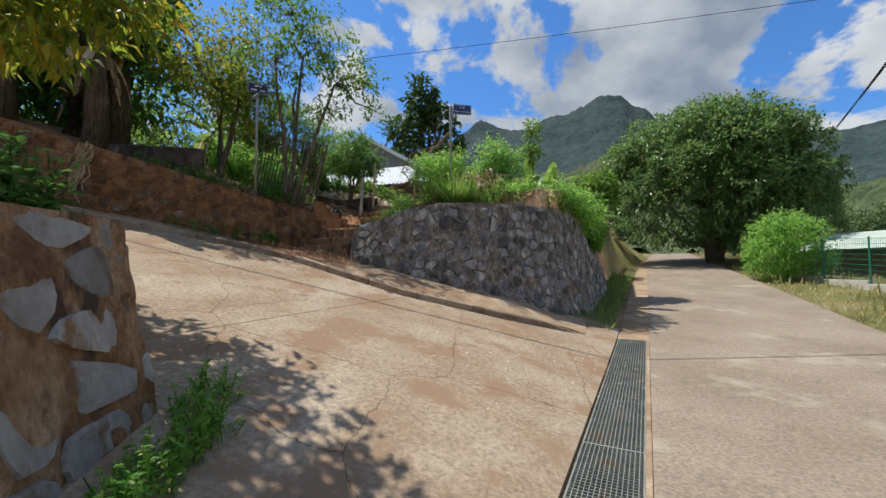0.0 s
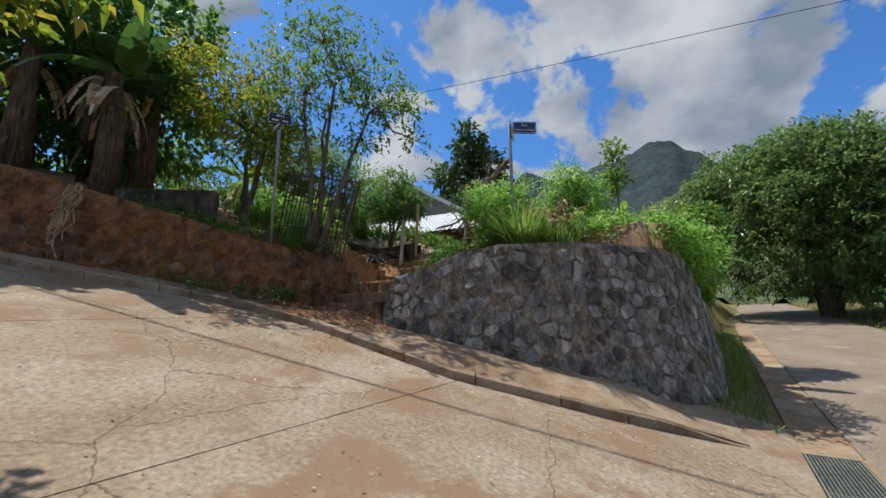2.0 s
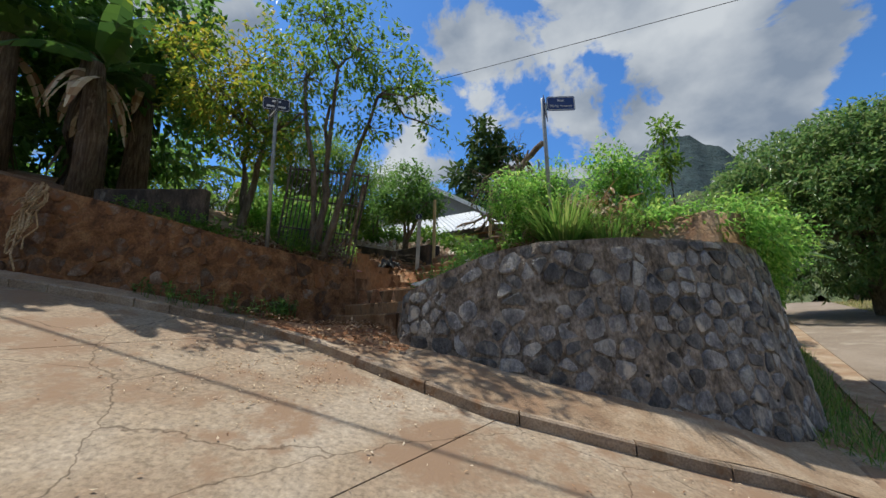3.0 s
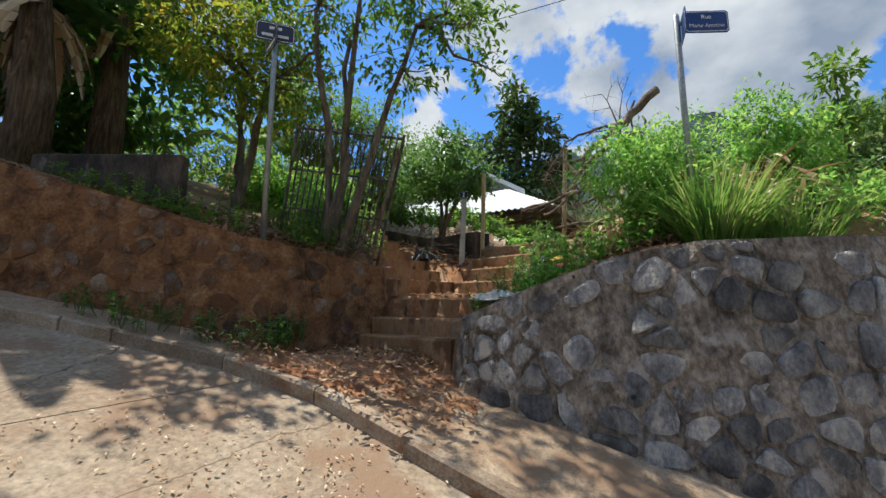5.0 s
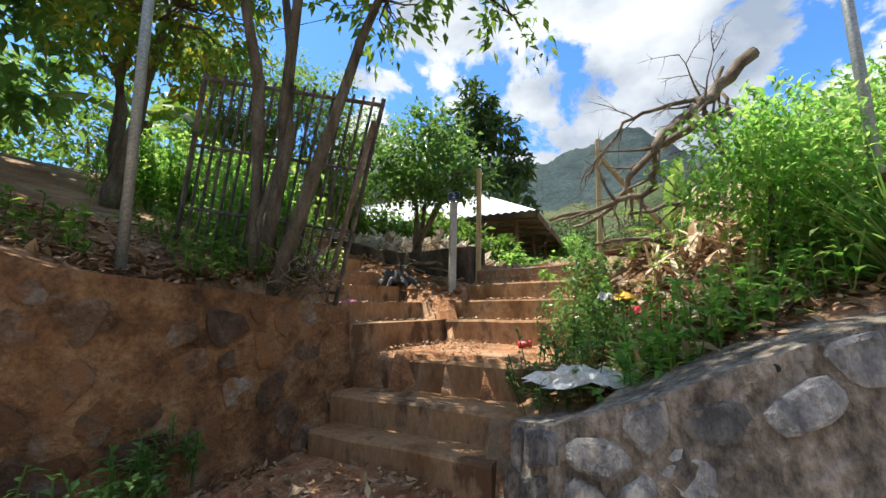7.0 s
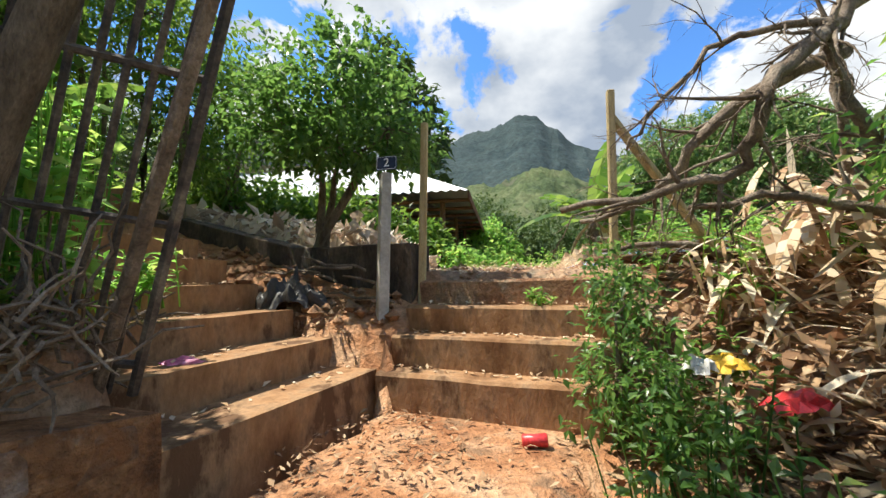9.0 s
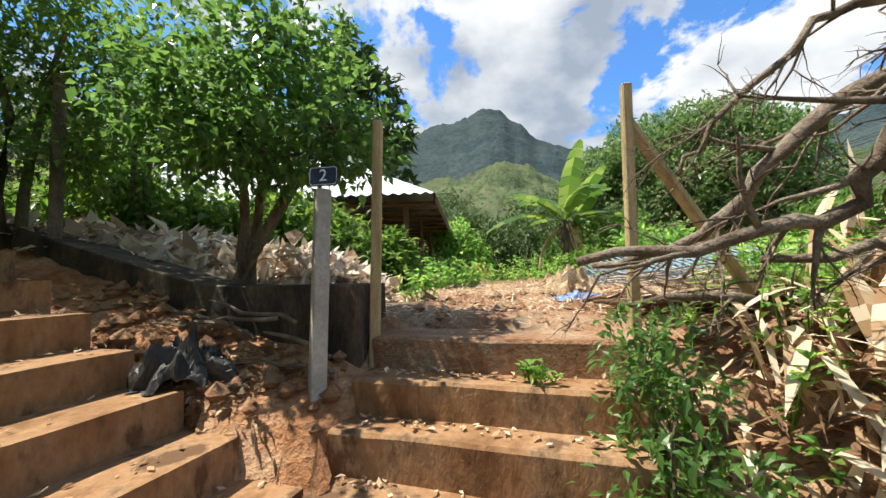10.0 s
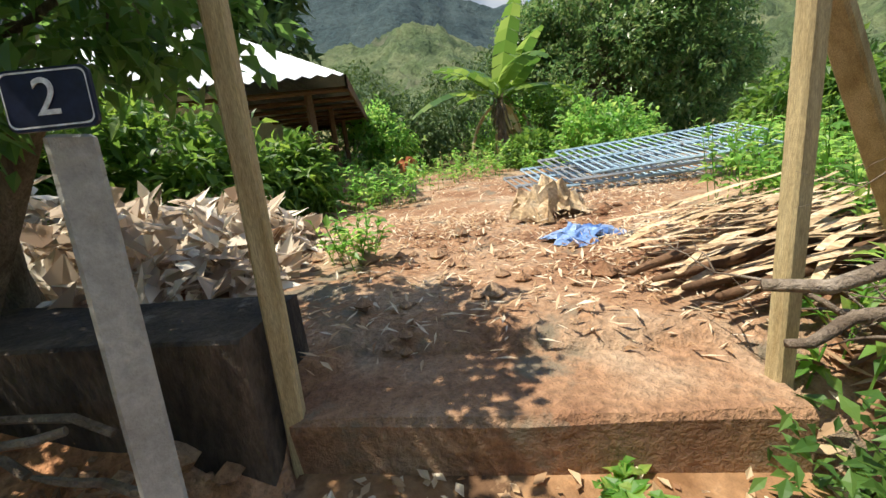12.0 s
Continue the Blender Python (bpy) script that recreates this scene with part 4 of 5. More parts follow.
for k, (x, y, z, r, l) in enumerate(((-2.7, 15.2, 3.6, 0.85, L_TREE), (-4.1, 15.2, 3.7, 0.9, L_TREE), (-1.6, 15.7, 3.5, 0.6, L_TREE), (-5.6, 15.6, 3.9, 0.9, L_TREE), (3.6, 17.4, 3.3, 0.6, L_TREE), (5.0, 16.4, 3.3, 0.9, L_LIGHT), (6.2, 20.0, 3.4, 1.4, L_TREE), (5.0, 13.2, 3.4, 0.9, L_TREE), (3.2, 23, 3.6, 1.6, L_FAR), (6.5, 25, 3.6, 2.2, L_FAR), (1.5, 22, 3.6, 1.2, L_LIGHT),
                                         (7.8, 24, 3.2, 1.6, L_LIGHT), (11.5, 30, 4, 3.2, L_FAR), (4, 33, 4, 3.2, L_FAR), (-9, 20, 5, 2.4, L_FAR), (-12, 16, 5.2, 2.8, L_TREE), (4.6, 12.9, 2.2, 0.6, L_LIGHT), (11.5, 33.0, 2.6, 1.6, L_TREE))):
    tree("scrub_bush", "rounded green scrub bush at the edge of the yard", "bush", (x, y, z - 0.2), [(x, y, z + r * 0.8)], [((x, y, z + r * 0.75), (r, r * 0.9, r * 0.75)), ((x + r * rnd(-.7, .7), y - r * 0.4, z + r * 0.5), (r * 0.7, r * 0.6, r * 0.5)), ((x + r * rnd(-.9, .9), y, z + r * 1.1), (r * 0.55, r * 0.5, r * 0.5))],
         380, 9, 0.13 + 0.05 * r, l, 0.04, 0.12 + 0.12 * r, 12, "scrub bushes", shell=0.5)
for k in range(34):
    a, r = radians(-58 + 4.2 * k + rnd(-1.5, 1.5)), rnd(46, 75)
    x, y = r * math.sin(a), 8 + r * math.cos(a)
    if 24 < r * abs(math.sin(a - radians(27))) or abs(sc(x, y)[1] - 2) > 5:
        h = rnd(3, 5.5)
        z = land(x, y)
        tree("far_tree", "leafy tree at the foot of the hills", "tree", (x, y, z), [(x, y, z + h * 0.8)], [((x, y, z + h), (h * 0.75, h * 0.7, h * 0.55)), ((x + h * rnd(-.6, .6), y, z + h * 0.6), (h * 0.6, h * 0.6, h * 0.4))], 150, 8, 0.6, L_FAR, 0.2, 0.8, 3, "far trees", shell=0.6)

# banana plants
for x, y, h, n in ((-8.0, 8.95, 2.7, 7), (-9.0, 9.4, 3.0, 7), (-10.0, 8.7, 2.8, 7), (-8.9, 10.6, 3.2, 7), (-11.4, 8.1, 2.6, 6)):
    banana_plant((x, y, upper(x, y) - 0.1), h, n, 1.9, "tall banana plant with torn leaves, shade put into their colour, and fibrous stem", L_BANANA_SHADE, stem=0.24, dead=7)
for x, y, h, n, l in ((-6.6, 13.6, 0.9, 7, 1.7), (-7.6, 12.8, 1.2, 7, 1.8), (-5.7, 12.6, 0.6, 6, 1.3)):
    banana_plant((x, y, upper(x, y)), h, n, l, "young banana plant with bright leaves", L_BANANA, stem=0.1, dead=2)
for x, y, h, n, l in ((4.3, 19.3, 1.8, 10, 2.4), (5.6, 20.6, 1.9, 9, 2.4)):
    banana_plant((x, y, 3.5), h, n, l, "banana plant with upright bright leaves at the yard's edge", L_BANANA, dead=3)
banana_plant((4.1, 12.0, 2.2), 0.7, 8, 1.5, "banana plant with bright leaves above the lane", L_BANANA, dead=2)
for blobs, base in (([((-10.4, 11.8, 7.6), (2.2, 1.8, 1.7)), ((-9.2, 10.6, 9.4), (1.9, 1.5, 1.2)), ((-11.8, 11, 6.6), (2.0, 1.8, 1.8))], (-10.4, 12, 4.6)),
                    ([((-12.5, 9.5, 8.0), (2.4, 1.9, 1.8)), ((-10.6, 9.0, 8.6), (1.9, 1.5, 1.3)), ((-14, 8.0, 7.4), (2.4, 2, 2.2))], (-12.4, 10, 5.0))):
    tree("shade_tree", "tall dark leafy tree closing in the bank", "tree", base, [blobs[0][0], blobs[-1][0]], blobs, 900, 9, 0.3, L_DARK, 0.16, 0.45, 25, "shade trees", shell=0.55, aspect=0.5)


# ---- posts, signs, gate ----
def post_box(name, a, b, sx, sy, material, label, category, turn=0):
    a, b = Vector(a), Vector(b)
    m = Matrix.Translation(a) @ (b - a).to_track_quat("Z", "Y").to_matrix().to_4x4() @ pose(0, 0, 0, 0, 0, turn)
    sh = Shape(); sh.box(m, sx, sy, (b - a).length, 0.008)
    ob = sh.make(name, None, material)
    return tagged(ob, label, category)


def plate(owner, m, w, h, back, front, lines, size, text_name="lettering", rim=True):
    """An enamel plate in the plane x-z of m, facing -y, with raised lettering."""
    sh = Shape()
    n, r = 4, h * 0.14
    ring = []
    for cx, cz, a0 in ((w / 2 - r, h / 2 - r, 0), (-w / 2 + r, h / 2 - r, 90), (-w / 2 + r, -h / 2 + r, 180), (w / 2 - r, -h / 2 + r, 270)):
        for i in range(n + 1):
            a = radians(a0 + 90 * i / n)
            ring.append((cx + r * math.cos(a), cz + r * math.sin(a)))
    k = len(ring)
    vs = [m @ Vector((x, y, z)) for y in (-0.004, 0.004) for x, z in ring]
    sh.add(vs, [tuple(range(k)), tuple(range(2 * k - 1, k - 1, -1))] + [(i, i + k, (i + 1) % k + k, (i + 1) % k) for i in range(k)])
    sh.make("sign_plate", owner, back)
    if rim:
        sh = Shape()
        vs = [m @ Vector((x * f, -0.0065, z * g)) for f, g in ((0.955, 0.91), (0.925, 0.85)) for x, z in ring]
        sh.add(vs, [(i, (i + 1) % k, (i + 1) % k + k, i + k) for i in range(k)])
        sh.make("rim_line", owner, front)
    for text, dz, s in lines:
        cu = bpy.data.curves.new(text_name, "FONT")
        cu.body, cu.size, cu.align_x, cu.align_y, cu.extrude = text, s, "CENTER", "CENTER", 0.001
        cu.materials.append(front)
        ob = new(text_name, cu)
        ob.parent = owner
        ob.matrix_basis = owner.matrix_basis.inverted() @ m @ pose(0, -0.0075, dz, 90, 0, 0)


concrete = post_box("concrete_post", (-2.43, 11.55, 3.1), (-2.39, 11.66, 4.27), 0.085, 0.085, M_POST, "slim grey concrete post standing before the low wall", "post", 34)
sh = Shape(); sh.box(pose(-2.43, 11.55, 2.7, 0, 0, 20), 0.22, 0.2, 0.42, 0.06); tagged(sh.make("post_footing", None, M_WALK), "rough concrete footing round the post", "footing")
num = thing("number_plate", (-2.39, 11.6, 4.33), "small dark enamel house number plate on the post", "number plate")
plate(num, pose(-2.385, 11.59, 4.335, -6, 0, -24), 0.17, 0.115, M_PLATE, M_LETTER, [("2", 0.0, 0.1)], 0.1)
post_box("gate_post", (-2.1, 11.72, 3.2), (-2.05, 11.76, 4.75), 0.06, 0.06, M_WOOD, "weathered timber gate post at the yard entrance", "post", 34)
post_box("gate_post", (-0.83, 11.0, 3.2), (-0.74, 11.06, 4.80), 0.055, 0.055, M_WOOD, "pale timber gate post with knots", "post", 34)
post_box("post_brace", (-0.72, 11.09, 4.6), (0.12, 10.95, 3.4), 0.08, 0.04, M_WOOD, "diagonal timber brace behind the gate post", "brace")
post_box("leaning_stake", (-3.1, 12.55, 3.6), (-2.55, 12.2, 4.5), 0.07, 0.06, M_BARK, "dark leaning timber stake behind the wall", "stake")
post_box("fence_stake", (-4.6, 13.4, 3.9), (-4.62, 13.45, 5.6), 0.09, 0.09, M_BARK, "dark timber stake in the thicket", "stake")
for (px, py, pz, pt), turns, label in (((0.18, 9.12, 2.9, 5.42), ((5.3, 0.27, 9, True), (5.22, -0.02, 78, False)), "galvanised pole with blue street name plates"), ((-4.3, 8.95, 3.0, 5.85), ((5.62, -0.02, -38, False), (5.72, 0.0, 30, False)), "galvanised pole with dark street name plates")):
    sg = thing("street_sign", (px, py, pz), label, "street sign")
    sh = Shape(); sh.tube([(px, py, pz - 0.1), (px, py, pt - 0.03), (px, py, pt)], [0.03, 0.03, 0.018], 10)
    sh.make("pole", sg, M_GALV, True)
    for z, off, turn, named in turns:
        m = pose(px, py, z, 0, 0, turn) @ pose(off, -0.04, 0)
        if named:
            plate(sg, m, 0.44, 0.24, M_BLUE, M_LETTER, [("Rue", 0.05, 0.065), ("Marie Antoine", -0.045, 0.06)], 0.06)
            sh = Shape(); sh.box(pose(px, py, z, 0, 0, turn) @ pose(0.06, -0.02, -0.015), 0.12, 0.02, 0.03, 0.004); sh.make("bracket", sg, M_GALV)
        else:
            plate(sg, m, 0.44, 0.24, M_BLUE if px > 0 else M_PLATE, M_LETTER, [], 0.06)
            for dz, w in ((0.05, 0.14), (-0.045, 0.30)):
                sh = Shape(); sh.box(m @ pose(0, -0.007, dz - 0.02), w, 0.004, 0.035, 0.001); sh.make("lettering_bar", sg, M_LETTER)

gate = thing("metal_gate", (-4.2, 10.2, 3.0), "dark rusty barred gate leaf leaning among the stems", "gate")
A, B = Vector((-3.45, 10.3, 3.0)), Vector((-4.95, 10.18, 3.24))
up = Vector((0.52, -0.45, 1.71))
sh = Shape()
for k in (0.05, 1):
    sh.tube([A + up * k * 0.97, B + up * k * 0.97], 0.018, 6)
for f in (0.36, 0.66):
    sh.tube([A + up * f, B + up * f], 0.016, 6)
sh.make("rail", gate, M_IRON)
for i in range(19):
    q = A + (B - A) * i / 18
    sh = Shape(); sh.tube([q - up * 0.02, q + up * 1.0], 0.022 if i in (0, 18) else 0.013, 6); sh.make("bar", gate, M_IRON)
post_box("gate_prop", (-3.55, 10.22, 2.95), (-3.0, 9.82, 4.5), 0.045, 0.04, M_DEAD, "slanting timber prop beside the gate", "post")
sh = Shape(); sh.box(pose(-6.6, 9.0, 3.75, 0, 0, 12), 1.9, 0.18, 0.62, 0.02); tagged(sh.make("block_wall", None, M_DARKWALL), "short dark grey block wall on the bank", "wall")

# ---- house ----
house = thing("house", (-3.5, 19.5, 3.5), "house with a silver sheet roof, white walls and a grey gable", "house")
hd, hr = Vector((-0.94, 0.34, 0)), Vector((0.34, 0.94, 0))
c0 = Vector((-0.5, 16.2, 5.25))


def roof_sheet(a, along, upv, n, name="roof", material=M_ROOF):
    """Corrugated sheet from the eave corner a, along the eave, and up the slope."""
    sh = Shape()
    nrm = along.cross(upv).normalized()
    for i in range(n * 4 + 1):
        q = a + along * (i / (n * 4)) + nrm * (0.02 * math.sin(i * math.pi / 2))
        sh.v += [tuple(q), tuple(q + upv), tuple(q - nrm * 0.01), tuple(q + upv - nrm * 0.01)]
    sh.f = [(4 * i, 4 * i + 4, 4 * i + 5, 4 * i + 1) for i in range(n * 4)] + [(4 * i + 3, 4 * i + 7, 4 * i + 6, 4 * i + 2) for i in range(n * 4)]
    return sh.make(name, house, material)


roof_sheet(c0, hd * 8.0, hr * 4.2 + hd * 3.0 + Vector((0, 0, 1.95)), 40)
roof_sheet(c0 + hr * 8.4, hd * 8.0, hr * -4.2 + hd * 3.0 + Vector((0, 0, 1.95)), 40)
hip = [c0, c0 + hr * 8.4, c0 + hr * 4.2 + hd * 3.0 + Vector((0, 0, 1.95))]
sh = Shape()
sh.add(hip + [p - Vector((0, 0, 0.03)) for p in hip], [(0, 1, 2), (5, 4, 3)])
sh.make("hip_roof", house, M_ROOF)
sh = Shape(); d = Vector((0, 0, 0.18)); e = hd * -0.03
sh.add([c0 + e, c0 + hr * 8.4 + e, c0 + hr * 8.4 + e - d, c0 + e - d, c0, c0 + hr * 8.4, c0 + hr * 8.4 - d, c0 - d], [(0, 1, 2, 3), (7, 6, 5, 4), (0, 4, 5, 1), (3, 2, 6, 7)])
sh.make("barge_board", house, M_BROWNWOOD)
sh = Shape()
for k in range(9):
    q = c0 + hr * (0.4 + 0.95 * k)
    sh.tube([q - Vector((0, 0, 0.12)), q + hd * 2.6 - Vector((0, 0, 0.12))], 0.04, 4)
for k in range(4):
    q = c0 + hr * (0.5 + 2.4 * k) + hd * 0.6
    sh.tube([q - Vector((0, 0, 0.1)), q - Vector((0, 0, 2.2))], 0.06, 6)
sh.make("rafters", house, M_BROWNWOOD)
sh = Shape()
mm = Matrix.Translation(c0 + hd * 5.2 + hr * 4.3 - Vector((0, 0, 2.2))) @ pose(0, 0, 0, 0, 0, 160.1)
sh.box(mm, 6.2, 6.6, 2.3, 0.01); sh.make("wall", house, M_WHITE)
# the taller gabled block behind
upper_house = thing("gabled_house", (-4.6, 26, 3.6), "taller house with a grey gable and white barge boards", "house")
sh = Shape(); sh.box(pose(-4.7, 26.2, 3.6), 5.4, 5.4, 3.8, 0.01); sh.make("wall", upper_house, M_WHITE)
P1, P2, P3 = Vector((-8.2, 22.7, 7.6)), Vector((-4.7, 22.7, 9.5)), Vector((-1.2, 22.7, 7.6))
back = Vector((0, 7, 0))
sh = Shape(); sh.add([P1 + Vector((.3, .5, .05)), P3 + Vector((-.3, .5, .05)), P2 + Vector((0, .5, -.05))], [(0, 1, 2)]); sh.make("gable", upper_house, M_GREYWALL)
for a, b in ((P1, P2), (P2, P3)):
    sh = Shape(); d = Vector((0, 0, 0.05))
    sh.add([a, b, b + back, a + back, a - d, b - d, b + back - d, a + back - d], [(0, 1, 2, 3), (7, 6, 5, 4), (0, 4, 5, 1)]); sh.make("roof", upper_house, M_ROOF)
    sh = Shape(); d = Vector((0, 0, 0.22)); f = Vector((0, -0.04, 0))
    sh.add([a + f, b + f, b + f - d, a + f - d, a + f * 0.2, b + f * 0.2, b + f * 0.2 - d, a + f * 0.2 - d], [(3, 2, 1, 0), (0, 1, 5, 4), (2, 3, 7, 6)]); sh.make("barge_board", upper_house, M_WHITE)

# ---- fence and shelter across the lane ----
fence = thing("mesh_fence", (15.5, 14.5, 0.9), "green welded mesh fence on a low wall beside the lane", "fence")
fa, fb = Vector((15.2, 17.4, 1.15)), Vector((13.0, 7.0, 0.55))
sh = Shape()
for i in range(6):
    q = fa + (fb - fa) * i / 5
    sh.tube([q, q + Vector((0, 0, 1.75))], 0.03, 6)
sh.make("fence_post", fence, M_FENCE)
sh = Shape()
for i in range(9):
    sh.tube([fa + Vector((0, 0, 0.25 + 0.18 * i)), fb + Vector((0, 0, 0.25 + 0.18 * i))], 0.006, 4)
for i in range(130):
    q = fa + (fb - fa) * i / 129
    sh.tube([q + Vector((0, 0, 0.25)), q + Vector((0, 0, 1.7))], 0.005, 3)
sh.make("mesh_panel", fence, M_FENCE, kind="stuff")
sh = Shape()
for i in range(5):
    q = fa + (fb - fa) * (i + 0.5) / 5
    sh.box(Matrix.Translation(q - Vector((0, 0, 0.4))) @ pose(0, 0, 0, 0, 0, 78), (fb - fa).length / 5, 0.2, 0.62, 0.01)
sh.make("base_wall", fence, M_POST)
shelter = thing("shelter", (21, 16, 1), "low building with a pale green sheet roof behind the fence", "building")
sh = Shape(); sh.box(pose(21.5, 16.5, 0.8, 0, 0, 12), 6.5, 7, 1.7, 0.02); sh.make("wall", shelter, M_BROWNWOOD)
sh = Shape()
m = pose(21.5, 16.5, 2.45, 0, 0, 12)
sh.add([m @ Vector(p) for p in ((-4, -4.2, 0), (4, -4.2, 0), (4, 4.2, 0), (-4, 4.2, 0), (0, -4.2, 1.0), (0, 4.2, 1.0))], [(0, 4, 5, 3), (4, 1, 2, 5), (0, 1, 4), (3, 5, 2)])
sh.make("roof", shelter, mat("pale_green_sheet", [(0.40, 0.47, 0.40), (0.52, 0.58, 0.50)], 0.8, 30, 0.5, 0.1))

# ---- overhead lines ----
def cable(a, b, sag, label, r=0.008):
    a, b = Vector(a), Vector(b)
    sh = Shape()
    sh.tube([a + (b - a) * k / 14 - Vector((0, 0, sag * 4 * (k / 14) * (1 - k / 14))) for k in range(15)], r, 5)
    tagged(sh.make("overhead_cable", None, M_CABLE), label, "cable", "overhead cables")


cable((-14, 16.4, 9.4), (24, 7.8, 9.6), 0.35, "thin black cable crossing above the lane")
cable((-22, 7.9, 9.2), (26, 8.3, 9.2), 0.3, "thin black cable above the ramp", 0.022)
for dz, dx in ((0, 0), (0.35, 0.25), (0.6, 0.6)):
    cable((9.5 + dx, 6.5, 7.6 + dz), (31, 33, 11.0 + dz * 0.3), 0.3, "black service cable along the lane", 0.016)

# ---- dead branches on the mound ----
dead = thing("dead_branch", (0.25, 10.1, 3.0), "fallen bare grey-brown branch with many twigs", "branch")
sh = Shape()


def twig(a, way, length, r, depth):
    pts, q, d = [Vector(a)], Vector(a), Vector(way).normalized()
    for i in range(5):
        d = (d + rvec() * 0.22 + Vector((0, 0, -0.03))).normalized()
        q = q + d * length / 5
        pts.append(q)
    sh.tube(pts, [r * (1 - 0.15 * i) for i in range(6)], 6 if depth > 1 else 4)
    if depth > 0:
        for i in range(3 if depth > 1 else 4):
            twig(pts[random.randint(1, 5)], (d + rvec() * 1.0 + Vector((0.0, 0.1, 0.05))), length * rnd(0.4, 0.65), r * 0.42, depth - 1)


def limb(points, r):
    pts = [Vector(p) for p in points]
    fine = []
    for a, b in zip(pts, pts[1:]):
        fine += [a + (b - a) * k / 4 + rvec() * 0.025 for k in range(4)]
    fine.append(pts[-1])
    n = len(fine)
    sh.tube(fine, [r * (1 - 0.7 * i / n) for i in range(n)], 8)
    for i in range(3, n):
        if random.random() < 0.8 and i < n - 3:
            twig(fine[i], (fine[i] - fine[i - 2]).normalized() + rvec() * 0.9 + Vector((0.05, 0.15, 0.1)), rnd(0.22, 0.5), r * 0.28, 2)


limb([(0.25, 10.05, 3.0), (0.11, 10.02, 3.9), (-0.15, 10.0, 4.28), (-0.2, 10.0, 4.64), (-0.02, 10.0, 4.97)], 0.045)
limb([(0.22, 9.98, 5.07), (-0.17, 10.0, 4.68), (-0.31, 10.0, 4.6), (-0.66, 10.0, 4.28), (-0.61, 10.17, 3.95), (-0.95, 10.35, 3.84), (-1.42, 10.62, 3.79)], 0.055)
limb([(0.05, 10.1, 4.62), (-0.4, 10.25, 4.42), (-0.72, 10.4, 4.1), (-0.8, 10.6, 3.88), (-1.1, 10.95, 3.78)], 0.045)
limb([(-0.2, 10.0, 4.66), (-0.55, 10.05, 4.66), (-0.83, 10.12, 4.53), (-1.02, 10.3, 4.3), (-1.12, 10.4, 4.1)], 0.022)
limb([(0.6, 10.5, 3.1), (0.45, 10.4, 3.9), (0.2, 10.25, 4.5), (0.15, 10.3, 4.9)], 0.04)
limb([(0.5, 9.9, 3.3), (0.0, 9.95, 3.7), (-0.4, 10.15, 3.82), (-0.75, 10.4, 3.78)], 0.04)
limb([(0.3, 10.7, 3.2), (-0.3, 10.75, 3.6), (-0.7, 10.85, 3.62), (-0.95, 10.95, 3.58)], 0.035)
sh.make("bare_branches", dead, M_DEAD, True)


# ---- litter, weeds, grass ----
def scatter_dry(name, label, spots, n, size, material=L_DRY, height=0.0, flat=0.35, aspect=0.45, zf=None):
    s = Shape()
    for _ in range(n):
        x, y, rx, ry, h = random.choice(spots)
        a, k = rnd(0, 6.28), math.sqrt(random.random())
        px, py = x + math.cos(a) * rx * k, y + math.sin(a) * ry * k
        z = (zf or land)(px, py) + 0.015 + h * (1 - k * k) * random.random()
        w = Vector((rnd(), rnd(), rnd(-flat, flat))).normalized()
        L = size * rnd(0.5, 1.5)
        s.leaf(Vector((px, py, z)), w, Vector((rnd(-.4, .4), rnd(-.4, .4), 1)), L, L * aspect * rnd(0.6, 1.2), rnd(-0.3, 0.4), rnd(-0.1, 0.25))
    return tagged(s.make(name, None, material), label, "leaf litter", kind="stuff")


mat_pale = leaf_mat("bleached_leaf", [(0.30, 0.21, 0.14), (0.50, 0.40, 0.29), (0.66, 0.58, 0.47), (0.76, 0.70, 0.60)], 0.7, 0.15)


def over_walk(x, y):
    return lower(x, y) + 0.13


scatter_dry("leaf_litter", "dry brown leaves scattered over the mound and bank", [(-4.5, 9.6, 1.4, 0.9, 0.03), (-6.5, 9.0, 1.6, 0.9, 0.03), (-0.5, 10.2, 1.0, 0.9, 0.1), (0.6, 9.6, 1.2, 0.6, 0.08), (-1.2, 9.5, 0.6, 0.5, 0.05), (-0.6, 9.2, 0.9, 0.5, 0.12), (-4.3, 8.95, 0.6, 0.4, 0.04), (-3.85, 9.5, 0.35, 0.6, 0.05), (-5.6, 8.6, 0.9, 0.35, 0.03)], 8400, 0.085, L_BROWN)
scatter_dry("pale_litter", "pale curled dead leaves among the weeds on the mound", [(-0.7, 9.35, 0.7, 0.5, 0.18), (0.1, 9.7, 0.8, 0.5, 0.25), (-0.3, 10.5, 0.8, 0.5, 0.15)], 900, 0.12, flat=0.9)
scatter_dry("banana_litter", "heap of pale dried banana leaves behind the low wall", [(-2.6, 13.2, 0.7, 0.7, 0.6), (-3.4, 13.7, 0.9, 0.8, 0.5), (-2.2, 14.0, 0.6, 0.6, 0.4), (-4.4, 14.0, 0.9, 0.6, 0.4)], 3600, 0.19, mat_pale, aspect=0.55, flat=0.9)
scatter_dry("yard_litter", "broken straw and leaf scraps on the yard", [(-0.9, 12.0, 1.3, 0.9, 0.01), (0.2, 13.0, 1.2, 0.6, 0.14), (-1.0, 13.6, 1.0, 0.6, 0.1), (0.4, 11.9, 1.2, 0.6, 0.06), (1.6, 13.6, 1.2, 0.8, 0.1), (0.5, 15.2, 2.2, 1.4, 0.03)], 6200, 0.07, aspect=0.2)
